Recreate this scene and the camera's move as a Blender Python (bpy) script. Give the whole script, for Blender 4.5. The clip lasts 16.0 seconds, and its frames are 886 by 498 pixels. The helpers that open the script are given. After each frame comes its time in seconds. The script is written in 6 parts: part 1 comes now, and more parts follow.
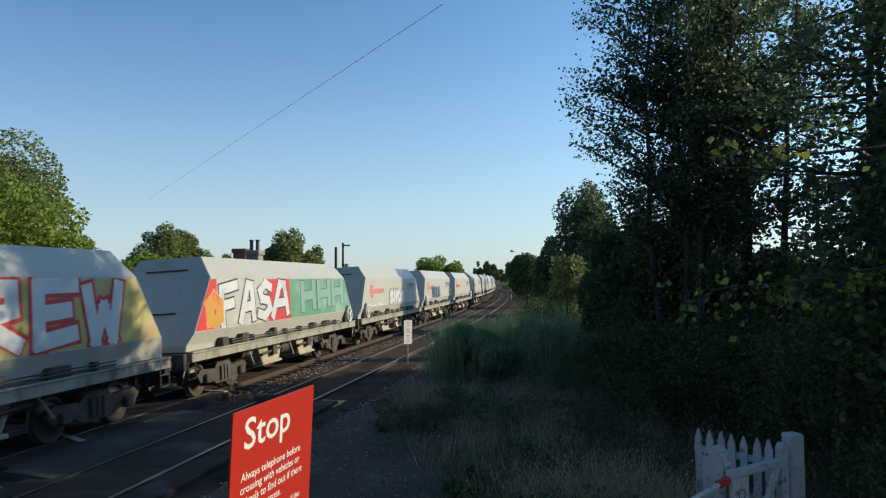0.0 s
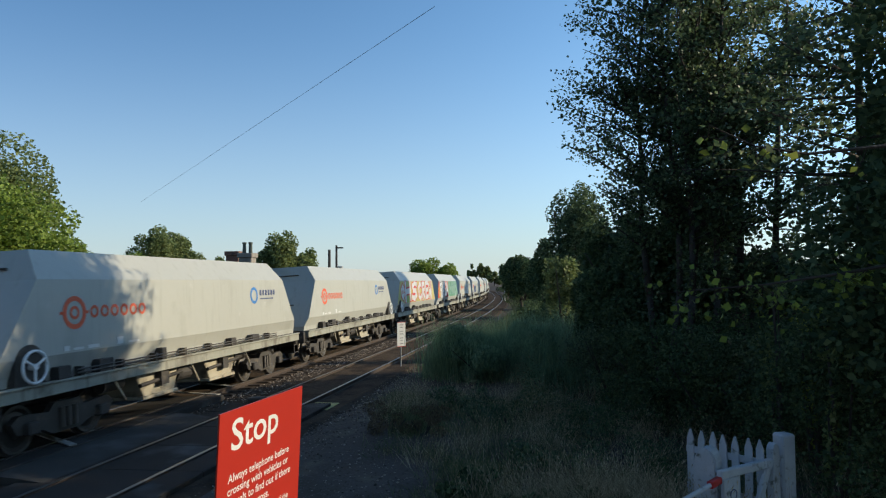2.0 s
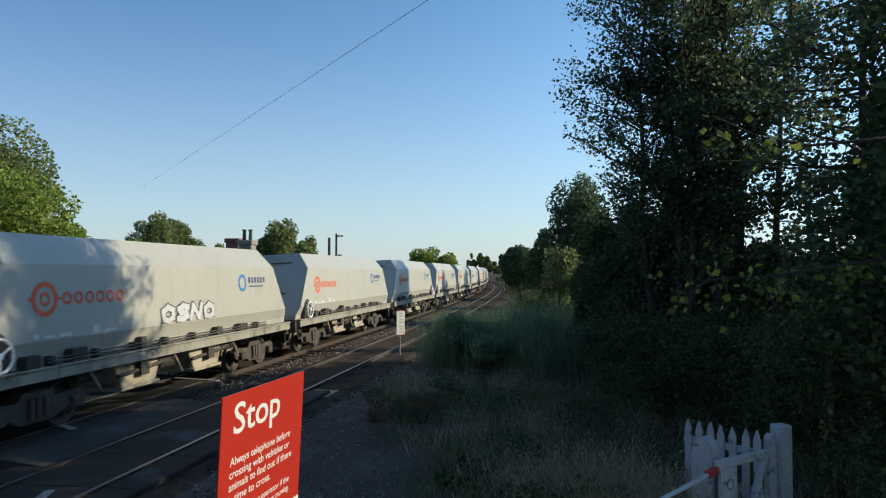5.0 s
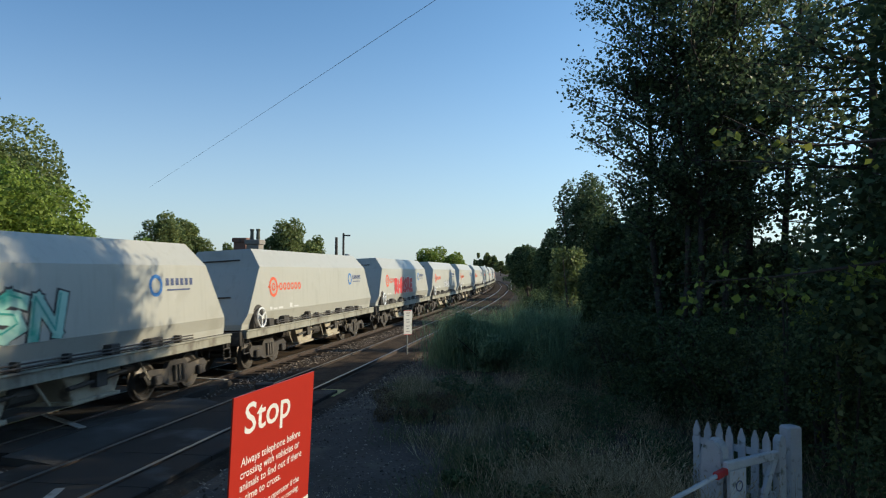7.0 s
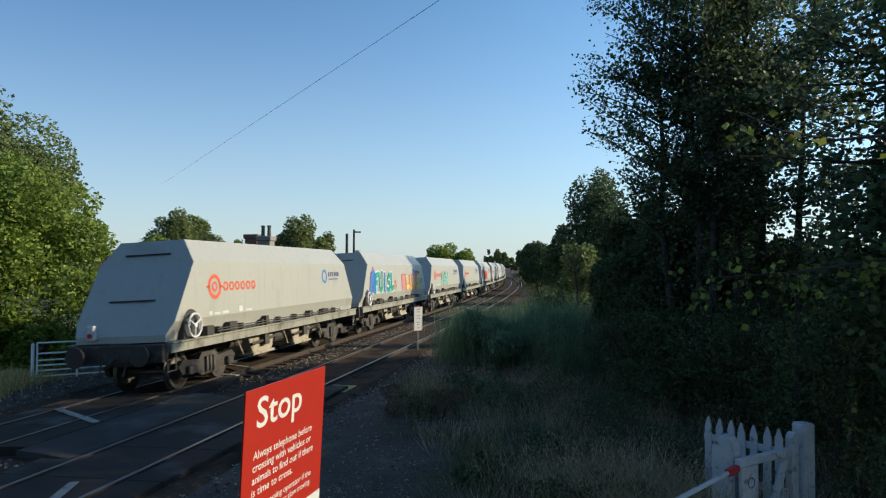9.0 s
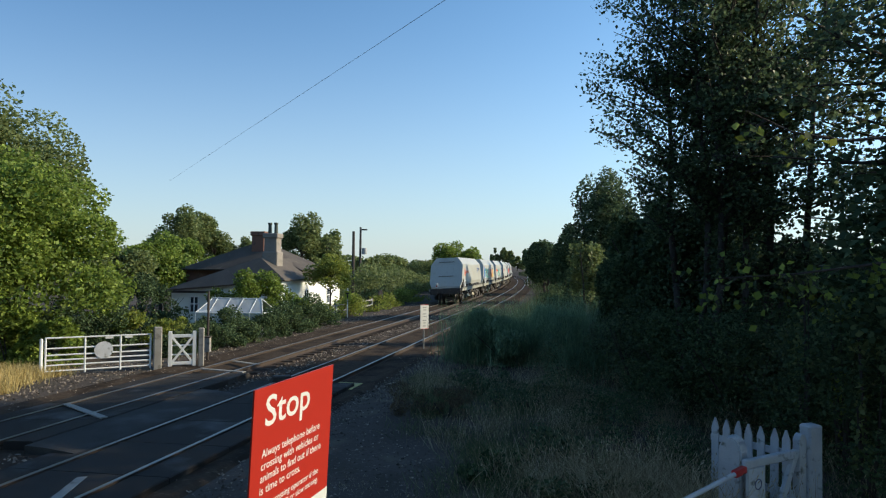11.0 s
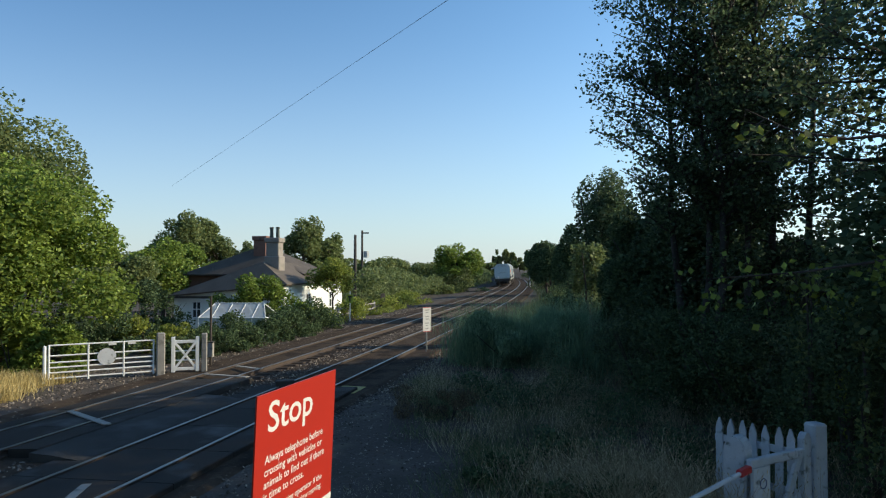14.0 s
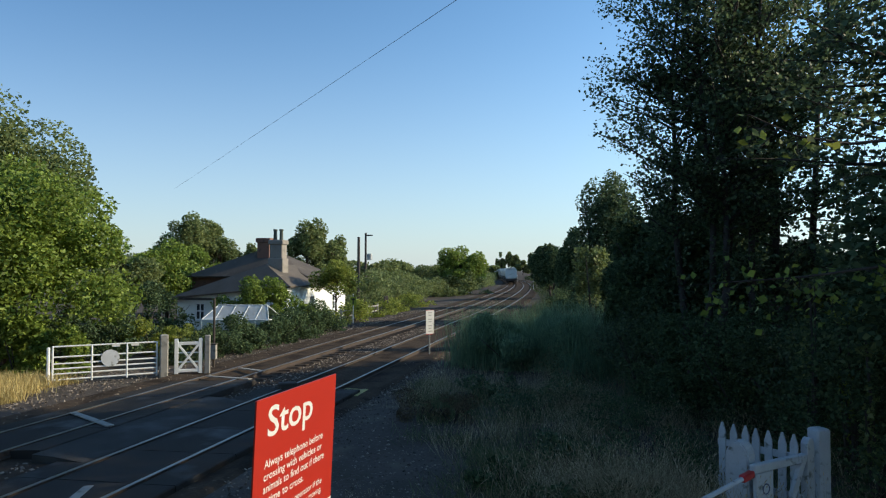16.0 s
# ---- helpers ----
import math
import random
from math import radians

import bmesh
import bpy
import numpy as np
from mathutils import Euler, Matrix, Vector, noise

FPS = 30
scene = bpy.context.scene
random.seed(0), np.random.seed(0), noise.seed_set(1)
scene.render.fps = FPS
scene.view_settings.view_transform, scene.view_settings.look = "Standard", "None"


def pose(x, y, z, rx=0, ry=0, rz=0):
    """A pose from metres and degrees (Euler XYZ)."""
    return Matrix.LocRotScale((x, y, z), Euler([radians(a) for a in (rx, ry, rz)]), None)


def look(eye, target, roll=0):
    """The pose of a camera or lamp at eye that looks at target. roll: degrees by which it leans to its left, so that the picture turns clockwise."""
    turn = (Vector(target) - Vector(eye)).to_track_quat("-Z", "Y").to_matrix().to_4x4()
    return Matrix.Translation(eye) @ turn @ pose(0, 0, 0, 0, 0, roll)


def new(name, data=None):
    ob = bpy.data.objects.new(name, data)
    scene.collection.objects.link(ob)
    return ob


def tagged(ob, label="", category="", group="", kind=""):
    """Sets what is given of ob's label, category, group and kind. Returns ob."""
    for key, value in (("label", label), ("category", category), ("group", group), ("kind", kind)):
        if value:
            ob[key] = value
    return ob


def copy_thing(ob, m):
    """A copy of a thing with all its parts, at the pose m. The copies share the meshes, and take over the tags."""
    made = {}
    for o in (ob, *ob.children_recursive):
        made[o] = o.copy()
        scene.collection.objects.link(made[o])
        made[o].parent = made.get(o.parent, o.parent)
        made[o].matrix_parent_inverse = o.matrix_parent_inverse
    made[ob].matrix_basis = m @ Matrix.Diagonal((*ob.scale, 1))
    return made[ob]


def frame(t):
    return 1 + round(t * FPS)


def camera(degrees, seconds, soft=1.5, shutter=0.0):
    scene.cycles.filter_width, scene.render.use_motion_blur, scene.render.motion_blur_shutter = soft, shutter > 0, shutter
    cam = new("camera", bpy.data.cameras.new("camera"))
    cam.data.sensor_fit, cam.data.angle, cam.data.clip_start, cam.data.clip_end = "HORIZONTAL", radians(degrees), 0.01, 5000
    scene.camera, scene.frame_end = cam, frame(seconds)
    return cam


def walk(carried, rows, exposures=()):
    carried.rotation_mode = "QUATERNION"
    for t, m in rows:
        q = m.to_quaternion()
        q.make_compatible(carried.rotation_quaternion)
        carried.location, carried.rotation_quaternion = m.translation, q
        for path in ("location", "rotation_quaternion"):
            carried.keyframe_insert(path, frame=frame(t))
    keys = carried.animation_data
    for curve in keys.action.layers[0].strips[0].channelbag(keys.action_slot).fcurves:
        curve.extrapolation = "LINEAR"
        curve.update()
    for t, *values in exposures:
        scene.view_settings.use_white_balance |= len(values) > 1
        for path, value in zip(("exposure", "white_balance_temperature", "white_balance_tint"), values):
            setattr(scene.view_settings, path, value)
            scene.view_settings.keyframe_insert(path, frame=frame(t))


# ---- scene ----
cam = camera(66.31, 16.0, soft=1.15, shutter=0.1)
EYE = 3.25
VIEW = [
    (0.0, 0.0200, 0.0132, 92.603, 0.322, -1.539),
    (0.5, 0.0188, 0.0195, 92.763, 0.526, -1.486),
    (1.0, 0.0188, 0.0214, 92.923, 0.717, -1.573),
    (1.5, 0.0420, 0.0121, 92.895, 0.639, -1.638),
    (2.0, 0.0465, 0.0027, 92.797, 0.476, -2.052),
    (2.5, 0.0457, 0.0009, 92.557, 0.402, -2.200),
    (3.0, 0.0474, -0.0036, 92.367, 0.341, -2.308),
    (3.5, 0.0447, -0.0063, 92.146, 0.262, -2.422),
    (4.0, 0.0426, -0.0099, 92.012, 0.104, -2.304),
    (6.5, 0.0170, -0.0061, 91.869, -0.224, -1.854),
    (7.0, 0.0166, -0.0037, 91.863, -0.191, -1.525),
    (7.5, 0.0104, -0.0037, 91.804, -0.204, -1.285),
    (8.0, 0.0121, -0.0075, 91.724, -0.131, -0.996),
    (8.5, 0.0227, -0.0040, 91.669, -0.134, -0.778),
    (9.0, 0.0138, -0.0109, 91.565, -0.208, -0.656),
    (11.5, 0.0022, -0.0019, 91.355, -0.531, -0.021),
    (12.0, 0.0050, -0.0006, 91.305, -0.064, -0.007),
    (12.5, 0.0000, -0.0000, 91.384, -0.000, 0.000),
    (13.0, 0.0055, 0.0033, 91.377, 0.096, -0.020),
    (13.5, 0.0108, 0.0022, 91.490, 0.167, -0.043),
    (14.0, 0.0069, 0.0031, 91.587, 0.135, 0.037),
    (14.5, 0.0150, 0.0020, 91.613, -0.051, 0.038),
    (15.0, 0.0184, 0.0020, 91.612, -0.046, -0.005),
    (15.5, 0.0145, 0.0066, 91.654, -0.148, 0.085),
    (16.0, 0.0216, 0.0140, 91.796, -0.058, 0.335)
]
walk(cam, [(t, pose(x, 0, EYE + dz, rx, ry, rz)) for t, x, dz, rx, ry, rz in VIEW], exposures=[(0, 0.0, 6450, 4), (9, 0.03, 6450, 4), (11.5, 0.12, 6450, 4), (16, 0.12, 6450, 4)])

# ---------------------------------------------------------------- light
SUN_AZ, SUN_EL = 8.0, 22.0          # degrees from +x towards +y, and height
world = bpy.data.worlds.new("evening_sky")
scene.world = world
world.use_nodes = True
wn = world.node_tree
sky = wn.nodes.new("ShaderNodeTexSky")
sky.sky_type = 'NISHITA'
sky.sun_disc = False
sky.sun_elevation = radians(SUN_EL)
sky.sun_rotation = radians(90 - SUN_AZ)
sky.air_density, sky.dust_density, sky.ozone_density = 0.9, 0.25, 4.0
sky_dir = wn.nodes.new("ShaderNodeSeparateXYZ")
wn.links.new(wn.nodes.new("ShaderNodeTexCoord").outputs["Generated"], sky_dir.inputs[0])


def sky_maths(op, a, b, clamp=False):
    n = wn.nodes.new("ShaderNodeMath")
    n.operation, n.use_clamp = op, clamp
    for k, v in enumerate((a, b)):
        if isinstance(v, (int, float)):
            n.inputs[k].default_value = v
        else:
            wn.links.new(v, n.inputs[k])
    return n.outputs[0]


def sky_mix(blend, fac, a, b):
    n = wn.nodes.new("ShaderNodeMix")
    n.data_type, n.blend_type = 'RGBA', blend
    for name, v in (("Factor", fac), ("A", a), ("B", b)):
        if isinstance(v, (int, float, tuple)):
            n.inputs[name].default_value = v
        else:
            wn.links.new(v, n.inputs[name])
    return n.outputs["Result"]


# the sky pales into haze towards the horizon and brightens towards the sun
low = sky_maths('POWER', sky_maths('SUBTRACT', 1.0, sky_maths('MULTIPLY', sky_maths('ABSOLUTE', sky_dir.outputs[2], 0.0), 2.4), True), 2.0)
sunward = sky_maths('ADD', sky_maths('MULTIPLY', sky_dir.outputs[0], 0.5), 0.5, True)
tint = sky_mix('MULTIPLY', 1.0, sky.outputs[0], (0.84, 1.02, 1.14, 1))
glow = sky_mix('MIX', sunward, (0.72, 0.72, 0.72, 1), (1.95, 1.66, 1.38, 1))
bright = sky_mix('MULTIPLY', 1.0, tint, glow)
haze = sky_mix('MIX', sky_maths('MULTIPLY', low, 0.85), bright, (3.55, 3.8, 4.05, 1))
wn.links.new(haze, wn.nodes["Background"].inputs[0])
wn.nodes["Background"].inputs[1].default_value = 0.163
sun = new("sun", bpy.data.lights.new("sun", "SUN"))
sun.data.energy, sun.data.angle, sun.data.color = 5.2, radians(0.6), (1.0, 0.84, 0.62)
_a, _e = radians(SUN_AZ), radians(SUN_EL)
SUN_DIR = Vector((math.cos(_a) * math.cos(_e), math.sin(_a) * math.cos(_e), math.sin(_e)))
sun.matrix_world = look(SUN_DIR * 60, (0, 0, 0))


# ---------------------------------------------------------------- materials
def material(name, base, rough=0.7, metal=0.0, spots=(), scale=3.0, amount=0.25, fine=40.0, bump=0.0, bump_scale=60.0,
             per_object=0.0, per_island=0.0, spec=0.5, trans=0.0, island_colour=None, streak=None):
    """Principled paint whose colour drifts at two scales; spots: (colour, scale, threshold) patches of dirt or wear."""
    m = bpy.data.materials.new(name)
    m.use_nodes = True
    nt = m.node_tree
    N, Lk = nt.nodes, nt.links
    b = N["Principled BSDF"]
    b.inputs["Roughness"].default_value = rough
    b.inputs["Metallic"].default_value = metal
    b.inputs["Specular IOR Level"].default_value = spec
    co = N.new("ShaderNodeTexCoord").outputs["Object"]

    def tex(s, detail=4.0):
        n = N.new("ShaderNodeTexNoise")
        n.inputs["Scale"].default_value, n.inputs["Detail"].default_value = s, detail
        Lk.new(co, n.inputs["Vector"])
        return n.outputs["Fac"]

    def maths(op, a, c, clamp=False):
        n = N.new("ShaderNodeMath")
        n.operation, n.use_clamp = op, clamp
        for i, v in enumerate((a, c)):
            if isinstance(v, (int, float)):
                n.inputs[i].default_value = v
            else:
                Lk.new(v, n.inputs[i])
        return n.outputs[0]

    v = maths('ADD', maths('MULTIPLY', tex(scale), amount * 1.4), maths('MULTIPLY', tex(fine), amount * 0.6))
    v = maths('ADD', v, 1.0 - amount)
    if per_object:
        v = maths('MULTIPLY', v, maths('ADD', maths('MULTIPLY', N.new("ShaderNodeObjectInfo").outputs["Random"], per_object), 1 - per_object / 2))
    geo = None
    if per_island or island_colour:
        geo = N.new("ShaderNodeNewGeometry").outputs["Random Per Island"]
        if per_island:
            v = maths('MULTIPLY', v, maths('ADD', maths('MULTIPLY', geo, per_island), 1 - per_island / 2))
    mul = N.new("ShaderNodeMix")
    mul.data_type, mul.blend_type = 'RGBA', 'MULTIPLY'
    mul.inputs["Factor"].default_value = 1.0
    mul.inputs["A"].default_value = (*base, 1)
    if island_colour:
        mx = N.new("ShaderNodeMix")
        mx.data_type = 'RGBA'
        mx.inputs["A"].default_value, mx.inputs["B"].default_value = (*base, 1), (*island_colour, 1)
        Lk.new(maths('POWER', geo, 2.0), mx.inputs["Factor"])
        Lk.new(mx.outputs["Result"], mul.inputs["A"])
    Lk.new(v, mul.inputs["B"])
    out = mul.outputs["Result"]
    for colour, s, cut in spots:
        mx = N.new("ShaderNodeMix")
        mx.data_type = 'RGBA'
        Lk.new(maths('MULTIPLY', maths('SUBTRACT', tex(s, 6.0), cut), 7.0, True), mx.inputs["Factor"])
        Lk.new(out, mx.inputs["A"])
        mx.inputs["B"].default_value = (*colour, 1)
        out = mx.outputs["Result"]
    if streak:
        colour, cut = streak
        mp = N.new("ShaderNodeMapping")
        mp.inputs["Scale"].default_value = (5.0, 5.0, 0.45)
        Lk.new(co, mp.inputs["Vector"])
        nz = N.new("ShaderNodeTexNoise")
        nz.inputs["Scale"].default_value, nz.inputs["Detail"].default_value = 1.3, 5.0
        Lk.new(mp.outputs[0], nz.inputs["Vector"])
        mx = N.new("ShaderNodeMix")
        mx.data_type = 'RGBA'
        Lk.new(maths('MULTIPLY', maths('SUBTRACT', nz.outputs["Fac"], cut), 3.5, True), mx.inputs["Factor"])
        Lk.new(out, mx.inputs["A"])
        mx.inputs["B"].default_value = (*colour, 1)
        out = mx.outputs["Result"]
    Lk.new(out, b.inputs["Base Color"])
    if bump:
        bn = N.new("ShaderNodeBump")
        bn.inputs["Strength"].default_value, bn.inputs["Distance"].default_value = min(1.0, bump), 0.02
        Lk.new(tex(bump_scale, 5.0), bn.inputs["Height"])
        Lk.new(bn.outputs["Normal"], b.inputs["Normal"])
    if trans:
        tl = N.new("ShaderNodeBsdfTranslucent")
        Lk.new(out, tl.inputs["Color"])
        sh = N.new("ShaderNodeMixShader")
        sh.inputs[0].default_value = trans
        Lk.new(b.outputs[0], sh.inputs[1])
        Lk.new(tl.outputs[0], sh.inputs[2])
        Lk.new(sh.outputs[0], N["Material Output"].inputs["Surface"])
    return m


def leaf_mat(name, base, other, trans=0.35, rough=0.55, spec=0.3):
    return material(name, base, rough, 0, (), 0.5, 0.3, 4.0, per_island=0.7, spec=spec, trans=trans, island_colour=other)


M_WAGON = material("wagon_paint", (0.40, 0.395, 0.35), 0.45, 0, [((0.33, 0.32, 0.275), 0.7, 0.57), ((0.45, 0.445, 0.405), 2.0, 0.66), ((0.26, 0.24, 0.20), 5.0, 0.73)], 0.4, 0.10, 7.0, 0.05, 12, streak=((0.335, 0.325, 0.28), 0.55))
M_WAGON_DIRT = material("wagon_dusty_steel", (0.36, 0.32, 0.24), 0.8, 0, [((0.16, 0.13, 0.10), 2.5, 0.52)], 1.5, 0.4, 18.0, 0.3, 40)
M_SILL = material("dusty_sill_paint", (0.27, 0.265, 0.215), 0.7, 0, [((0.13, 0.115, 0.09), 1.8, 0.55)], 1.2, 0.35, 15, 0.2, 30, streak=((0.12, 0.10, 0.08), 0.52))
M_UNDER = material("oily_underframe", (0.055, 0.048, 0.042), 0.7, 0.2, [((0.16, 0.13, 0.09), 3.0, 0.6)], 3.0, 0.5, 25.0, 0.3)
M_WHEEL = material("wheel_steel", (0.10, 0.09, 0.08), 0.5, 0.6, (), 4.0, 0.4)
M_WHITE = material("white_gate_paint", (0.74, 0.75, 0.74), 0.55, 0, [((0.35, 0.36, 0.30), 6.0, 0.64)], 3.0, 0.2, 30, 0.1)
M_OLDWHITE = material("flaking_white_paint", (0.50, 0.52, 0.54), 0.65, 0, [((0.16, 0.17, 0.15), 9.0, 0.58)], 4.0, 0.3, 40, 0.3)
M_RED = material("sign_red_enamel", (0.35, 0.019, 0.010), 0.4, 0, [((0.27, 0.02, 0.012), 3.0, 0.62)], 1.5, 0.12, 20)
M_SIGNWHITE = material("sign_white", (0.60, 0.60, 0.58), 0.45, 0, (), 2.0, 0.08, 30)
M_GREYPOST = material("galvanised_post", (0.32, 0.33, 0.33), 0.5, 0.6, (), 4, 0.3)
M_RAILTOP = material("polished_rail", (0.30, 0.285, 0.27), 0.36, 0.9, (), 3.0, 0.2)
M_RAIL = material("rusty_rail_side", (0.06, 0.042, 0.032), 0.8, 0.2, (), 4.0, 0.4, 30)
M_SLEEPER = material("concrete_sleeper", (0.075, 0.058, 0.045), 0.9, 0, [((0.05, 0.037, 0.028), 5.0, 0.52)], 2.5, 0.4, 30, 0.3, per_object=0.3, spec=0.08)
M_BALLAST = material("ballast_bed", (0.064, 0.047, 0.034), 0.95, 0, [((0.03, 0.023, 0.018), 1.1, 0.5), ((0.14, 0.105, 0.075), 9.0, 0.60)], 5.0, 0.7, 26.0, 1.0, 22, spec=0.06)
M_STONE = material("ballast_stone", (0.10, 0.085, 0.075), 0.9, 0, (), 6.0, 0.4, 40, per_island=0.9, island_colour=(0.27, 0.225, 0.18), spec=0.15)
M_ASPHALT = material("worn_asphalt", (0.06, 0.057, 0.053), 0.95, 0, [((0.095, 0.092, 0.088), 0.9, 0.54)], 2.0, 0.4, 60, 0.5, 120, spec=0.12)
M_DECK = material("crossing_deck", (0.032, 0.028, 0.025), 0.85, 0, [((0.10, 0.098, 0.095), 0.6, 0.55)], 2.0, 0.4, 50, 0.3, 90, per_object=0.2, spec=0.2)
M_GROUND = material("dry_verge_soil", (0.085, 0.072, 0.062), 0.95, 0, [((0.055, 0.05, 0.035), 0.35, 0.54), ((0.15, 0.128, 0.092), 0.8, 0.58), ((0.14, 0.12, 0.105), 14.0, 0.57)], 0.6, 0.5, 12.0, 0.8, 18, spec=0.08)
M_YELLOW = material("faded_yellow_paint", (0.42, 0.36, 0.12), 0.8, 0, [((0.2, 0.18, 0.12), 8.0, 0.55)], 3.0, 0.3)
M_GRASS = leaf_mat("green_grass", (0.085, 0.135, 0.055), (0.20, 0.19, 0.10), 0.3)
M_DRYGRASS = leaf_mat("dry_grass", (0.30, 0.25, 0.15), (0.52, 0.44, 0.29), 0.3)
M_STRAW = leaf_mat("sunlit_straw", (0.46, 0.36, 0.14), (0.66, 0.54, 0.26), 0.4)
M_WEED = leaf_mat("feathery_weed", (0.15, 0.25, 0.14), (0.22, 0.31, 0.17), 0.4)
M_LEAF_BIG = leaf_mat("poplar_leaf", (0.07, 0.11, 0.055), (0.135, 0.18, 0.085), 0.38)
M_LEAF_OAK = leaf_mat("hazel_leaf", (0.155, 0.22, 0.04), (0.26, 0.33, 0.065), 0.45)
M_LEAF_FAR = leaf_mat("far_leaf", (0.15, 0.195, 0.07), (0.23, 0.26, 0.10), 0.45)
M_LEAF_DARK = leaf_mat("hedge_leaf", (0.06, 0.098, 0.046), (0.115, 0.155, 0.07), 0.3, 0.8, 0.15)
M_LEAF_YEL = leaf_mat("yellow_green_leaf", (0.19, 0.24, 0.045), (0.32, 0.34, 0.07), 0.45)
M_BARK = material("bark", (0.055, 0.045, 0.036), 0.95, 0, [((0.11, 0.10, 0.08), 4.0, 0.62)], 5.0, 0.5, 30, 0.8, 25)
M_HOUSE = material("limewashed_wall", (0.80, 0.80, 0.76), 0.85, 0, [((0.6, 0.58, 0.5), 1.0, 0.66)], 1.0, 0.12, 12, 0.2, 25)
M_SLATE = material("grey_roof_slate", (0.105, 0.088, 0.074), 0.85, 0, [((0.18, 0.155, 0.115), 2.0, 0.62)], 1.2, 0.4, 15, 0.3, 20, per_object=0.35, spec=0.2)
M_BRICK = material("chimney_brick", (0.20, 0.10, 0.07), 0.9, 0, [((0.09, 0.06, 0.05), 3.0, 0.55)], 3.0, 0.4, 20, 0.4)
M_RENDER = material("chimney_cement_render", (0.27, 0.235, 0.2), 0.9, 0, [((0.2, 0.18, 0.15), 2.0, 0.55)], 2.0, 0.35, 20, 0.3)
M_POT = material("clay_pot", (0.08, 0.09, 0.07), 0.8)
M_WEATHERED = material("weathered_grey_timber", (0.30, 0.285, 0.255), 0.85, 0, [((0.17, 0.16, 0.14), 5.0, 0.55)], 3, 0.35, 30, 0.3)
M_DOCK = leaf_mat("withered_brown_leaf", (0.11, 0.075, 0.045), (0.17, 0.14, 0.075), 0.25)
M_DARKWOOD = material("dark_timber", (0.06, 0.048, 0.04), 0.85, 0, (), 3, 0.4, 30, 0.3)
M_GLASSY = material("window_glass", (0.03, 0.04, 0.05), 0.06, 0, (), 2.0, 0.1, spec=0.8)
M_BLACK = material("black_cable", (0.02, 0.02, 0.02), 0.6)
M_ORANGE = material("orange_marking", (0.68, 0.10, 0.035), 0.5)
M_BLUE = material("blue_marking", (0.03, 0.17, 0.46), 0.5)
M_NAVY = material("navy_marking", (0.05, 0.07, 0.16), 0.5)
M_TEAL = material("teal_spray", (0.02, 0.30, 0.24), 0.55, 0, [((0.05, 0.42, 0.34), 1.5, 0.55)], 1.2, 0.3, 9)
M_PINK = material("pink_spray", (0.58, 0.20, 0.20), 0.55, 0, [((0.62, 0.48, 0.10), 0.9, 0.47), ((0.30, 0.42, 0.10), 0.7, 0.58)], 1.2, 0.3, 9)
M_CRIMSON = material("crimson_spray", (0.52, 0.03, 0.03), 0.55, 0, [((0.35, 0.05, 0.04), 1.5, 0.55)], 1.2, 0.3, 9)
M_SILVER = material("silver_spray", (0.55, 0.56, 0.57), 0.45, 0.1, [((0.42, 0.43, 0.45), 1.5, 0.55)], 1.2, 0.2, 9)
M_GREEN = material("green_spray", (0.10, 0.25, 0.16), 0.55, 0, [((0.03, 0.27, 0.08), 0.5, 0.55), ((0.24, 0.34, 0.28), 0.8, 0.5)], 1.2, 0.3, 9)
M_OCHRE = material("ochre_spray", (0.50, 0.26, 0.04), 0.55, 0, [((0.5, 0.1, 0.04), 1.2, 0.52)], 1.2, 0.3, 9)
M_MURAL = material("ochre_and_green_spray", (0.46, 0.38, 0.12), 0.55, 0, [((0.22, 0.36, 0.10), 0.45, 0.46), ((0.48, 0.22, 0.16), 0.7, 0.56), ((0.40, 0.40, 0.36), 0.6, 0.58)], 0.8, 0.3, 6)
M_PALEGREY = material("pale_grey_spray", (0.40, 0.40, 0.37), 0.5, 0, [((0.5, 0.5, 0.46), 1.1, 0.55)], 1.0, 0.2, 9)
M_DEEPTEAL = material("deep_teal_spray", (0.01, 0.12, 0.13), 0.55)
M_PALETEAL = material("pale_teal_spray", (0.32, 0.55, 0.46), 0.55, 0, [((0.03, 0.34, 0.26), 1.6, 0.52)], 1.2, 0.3, 9)
M_GREYGREEN = material("grey_green_spray", (0.20, 0.33, 0.27), 0.5, 0, (), 1.2, 0.3, 9)
M_YELLOWSPRAY = material("yellow_spray", (0.62, 0.50, 0.12), 0.55, 0, [((0.40, 0.48, 0.10), 1.1, 0.52)], 1.2, 0.3, 9)
M_ORANGESPRAY = material("orange_spray", (0.62, 0.24, 0.07), 0.55, 0, [((0.6, 0.36, 0.16), 1.1, 0.52)], 1.2, 0.3, 9)
M_INK = material("black_spray", (0.025, 0.025, 0.03), 0.55)


# ---------------------------------------------------------------- mesh helpers
def empty(name, m=None):
    ob = new(name)
    ob.empty_display_size = 0.2
    if m is not None:
        ob.matrix_world = m
    return ob


def mesh_of(name, bm, mat, smooth=False):
    me = bpy.data.meshes.new(name)
    bm.to_mesh(me)
    bm.free()
    for mm in (mat if isinstance(mat, (list, tuple)) else [mat]):
        me.materials.append(mm)
    if smooth:
        for p in me.polygons:
            p.use_smooth = True
    return me


def part(name, bm, mat, parent=None, label="", smooth=False, at=None):
    ob = new(name, mesh_of(name, bm, mat, smooth) if isinstance(bm, bmesh.types.BMesh) else bm)
    if parent is not None:
        ob.parent = parent
    if at is not None:
        ob.matrix_basis = at
    return tagged(ob, label)


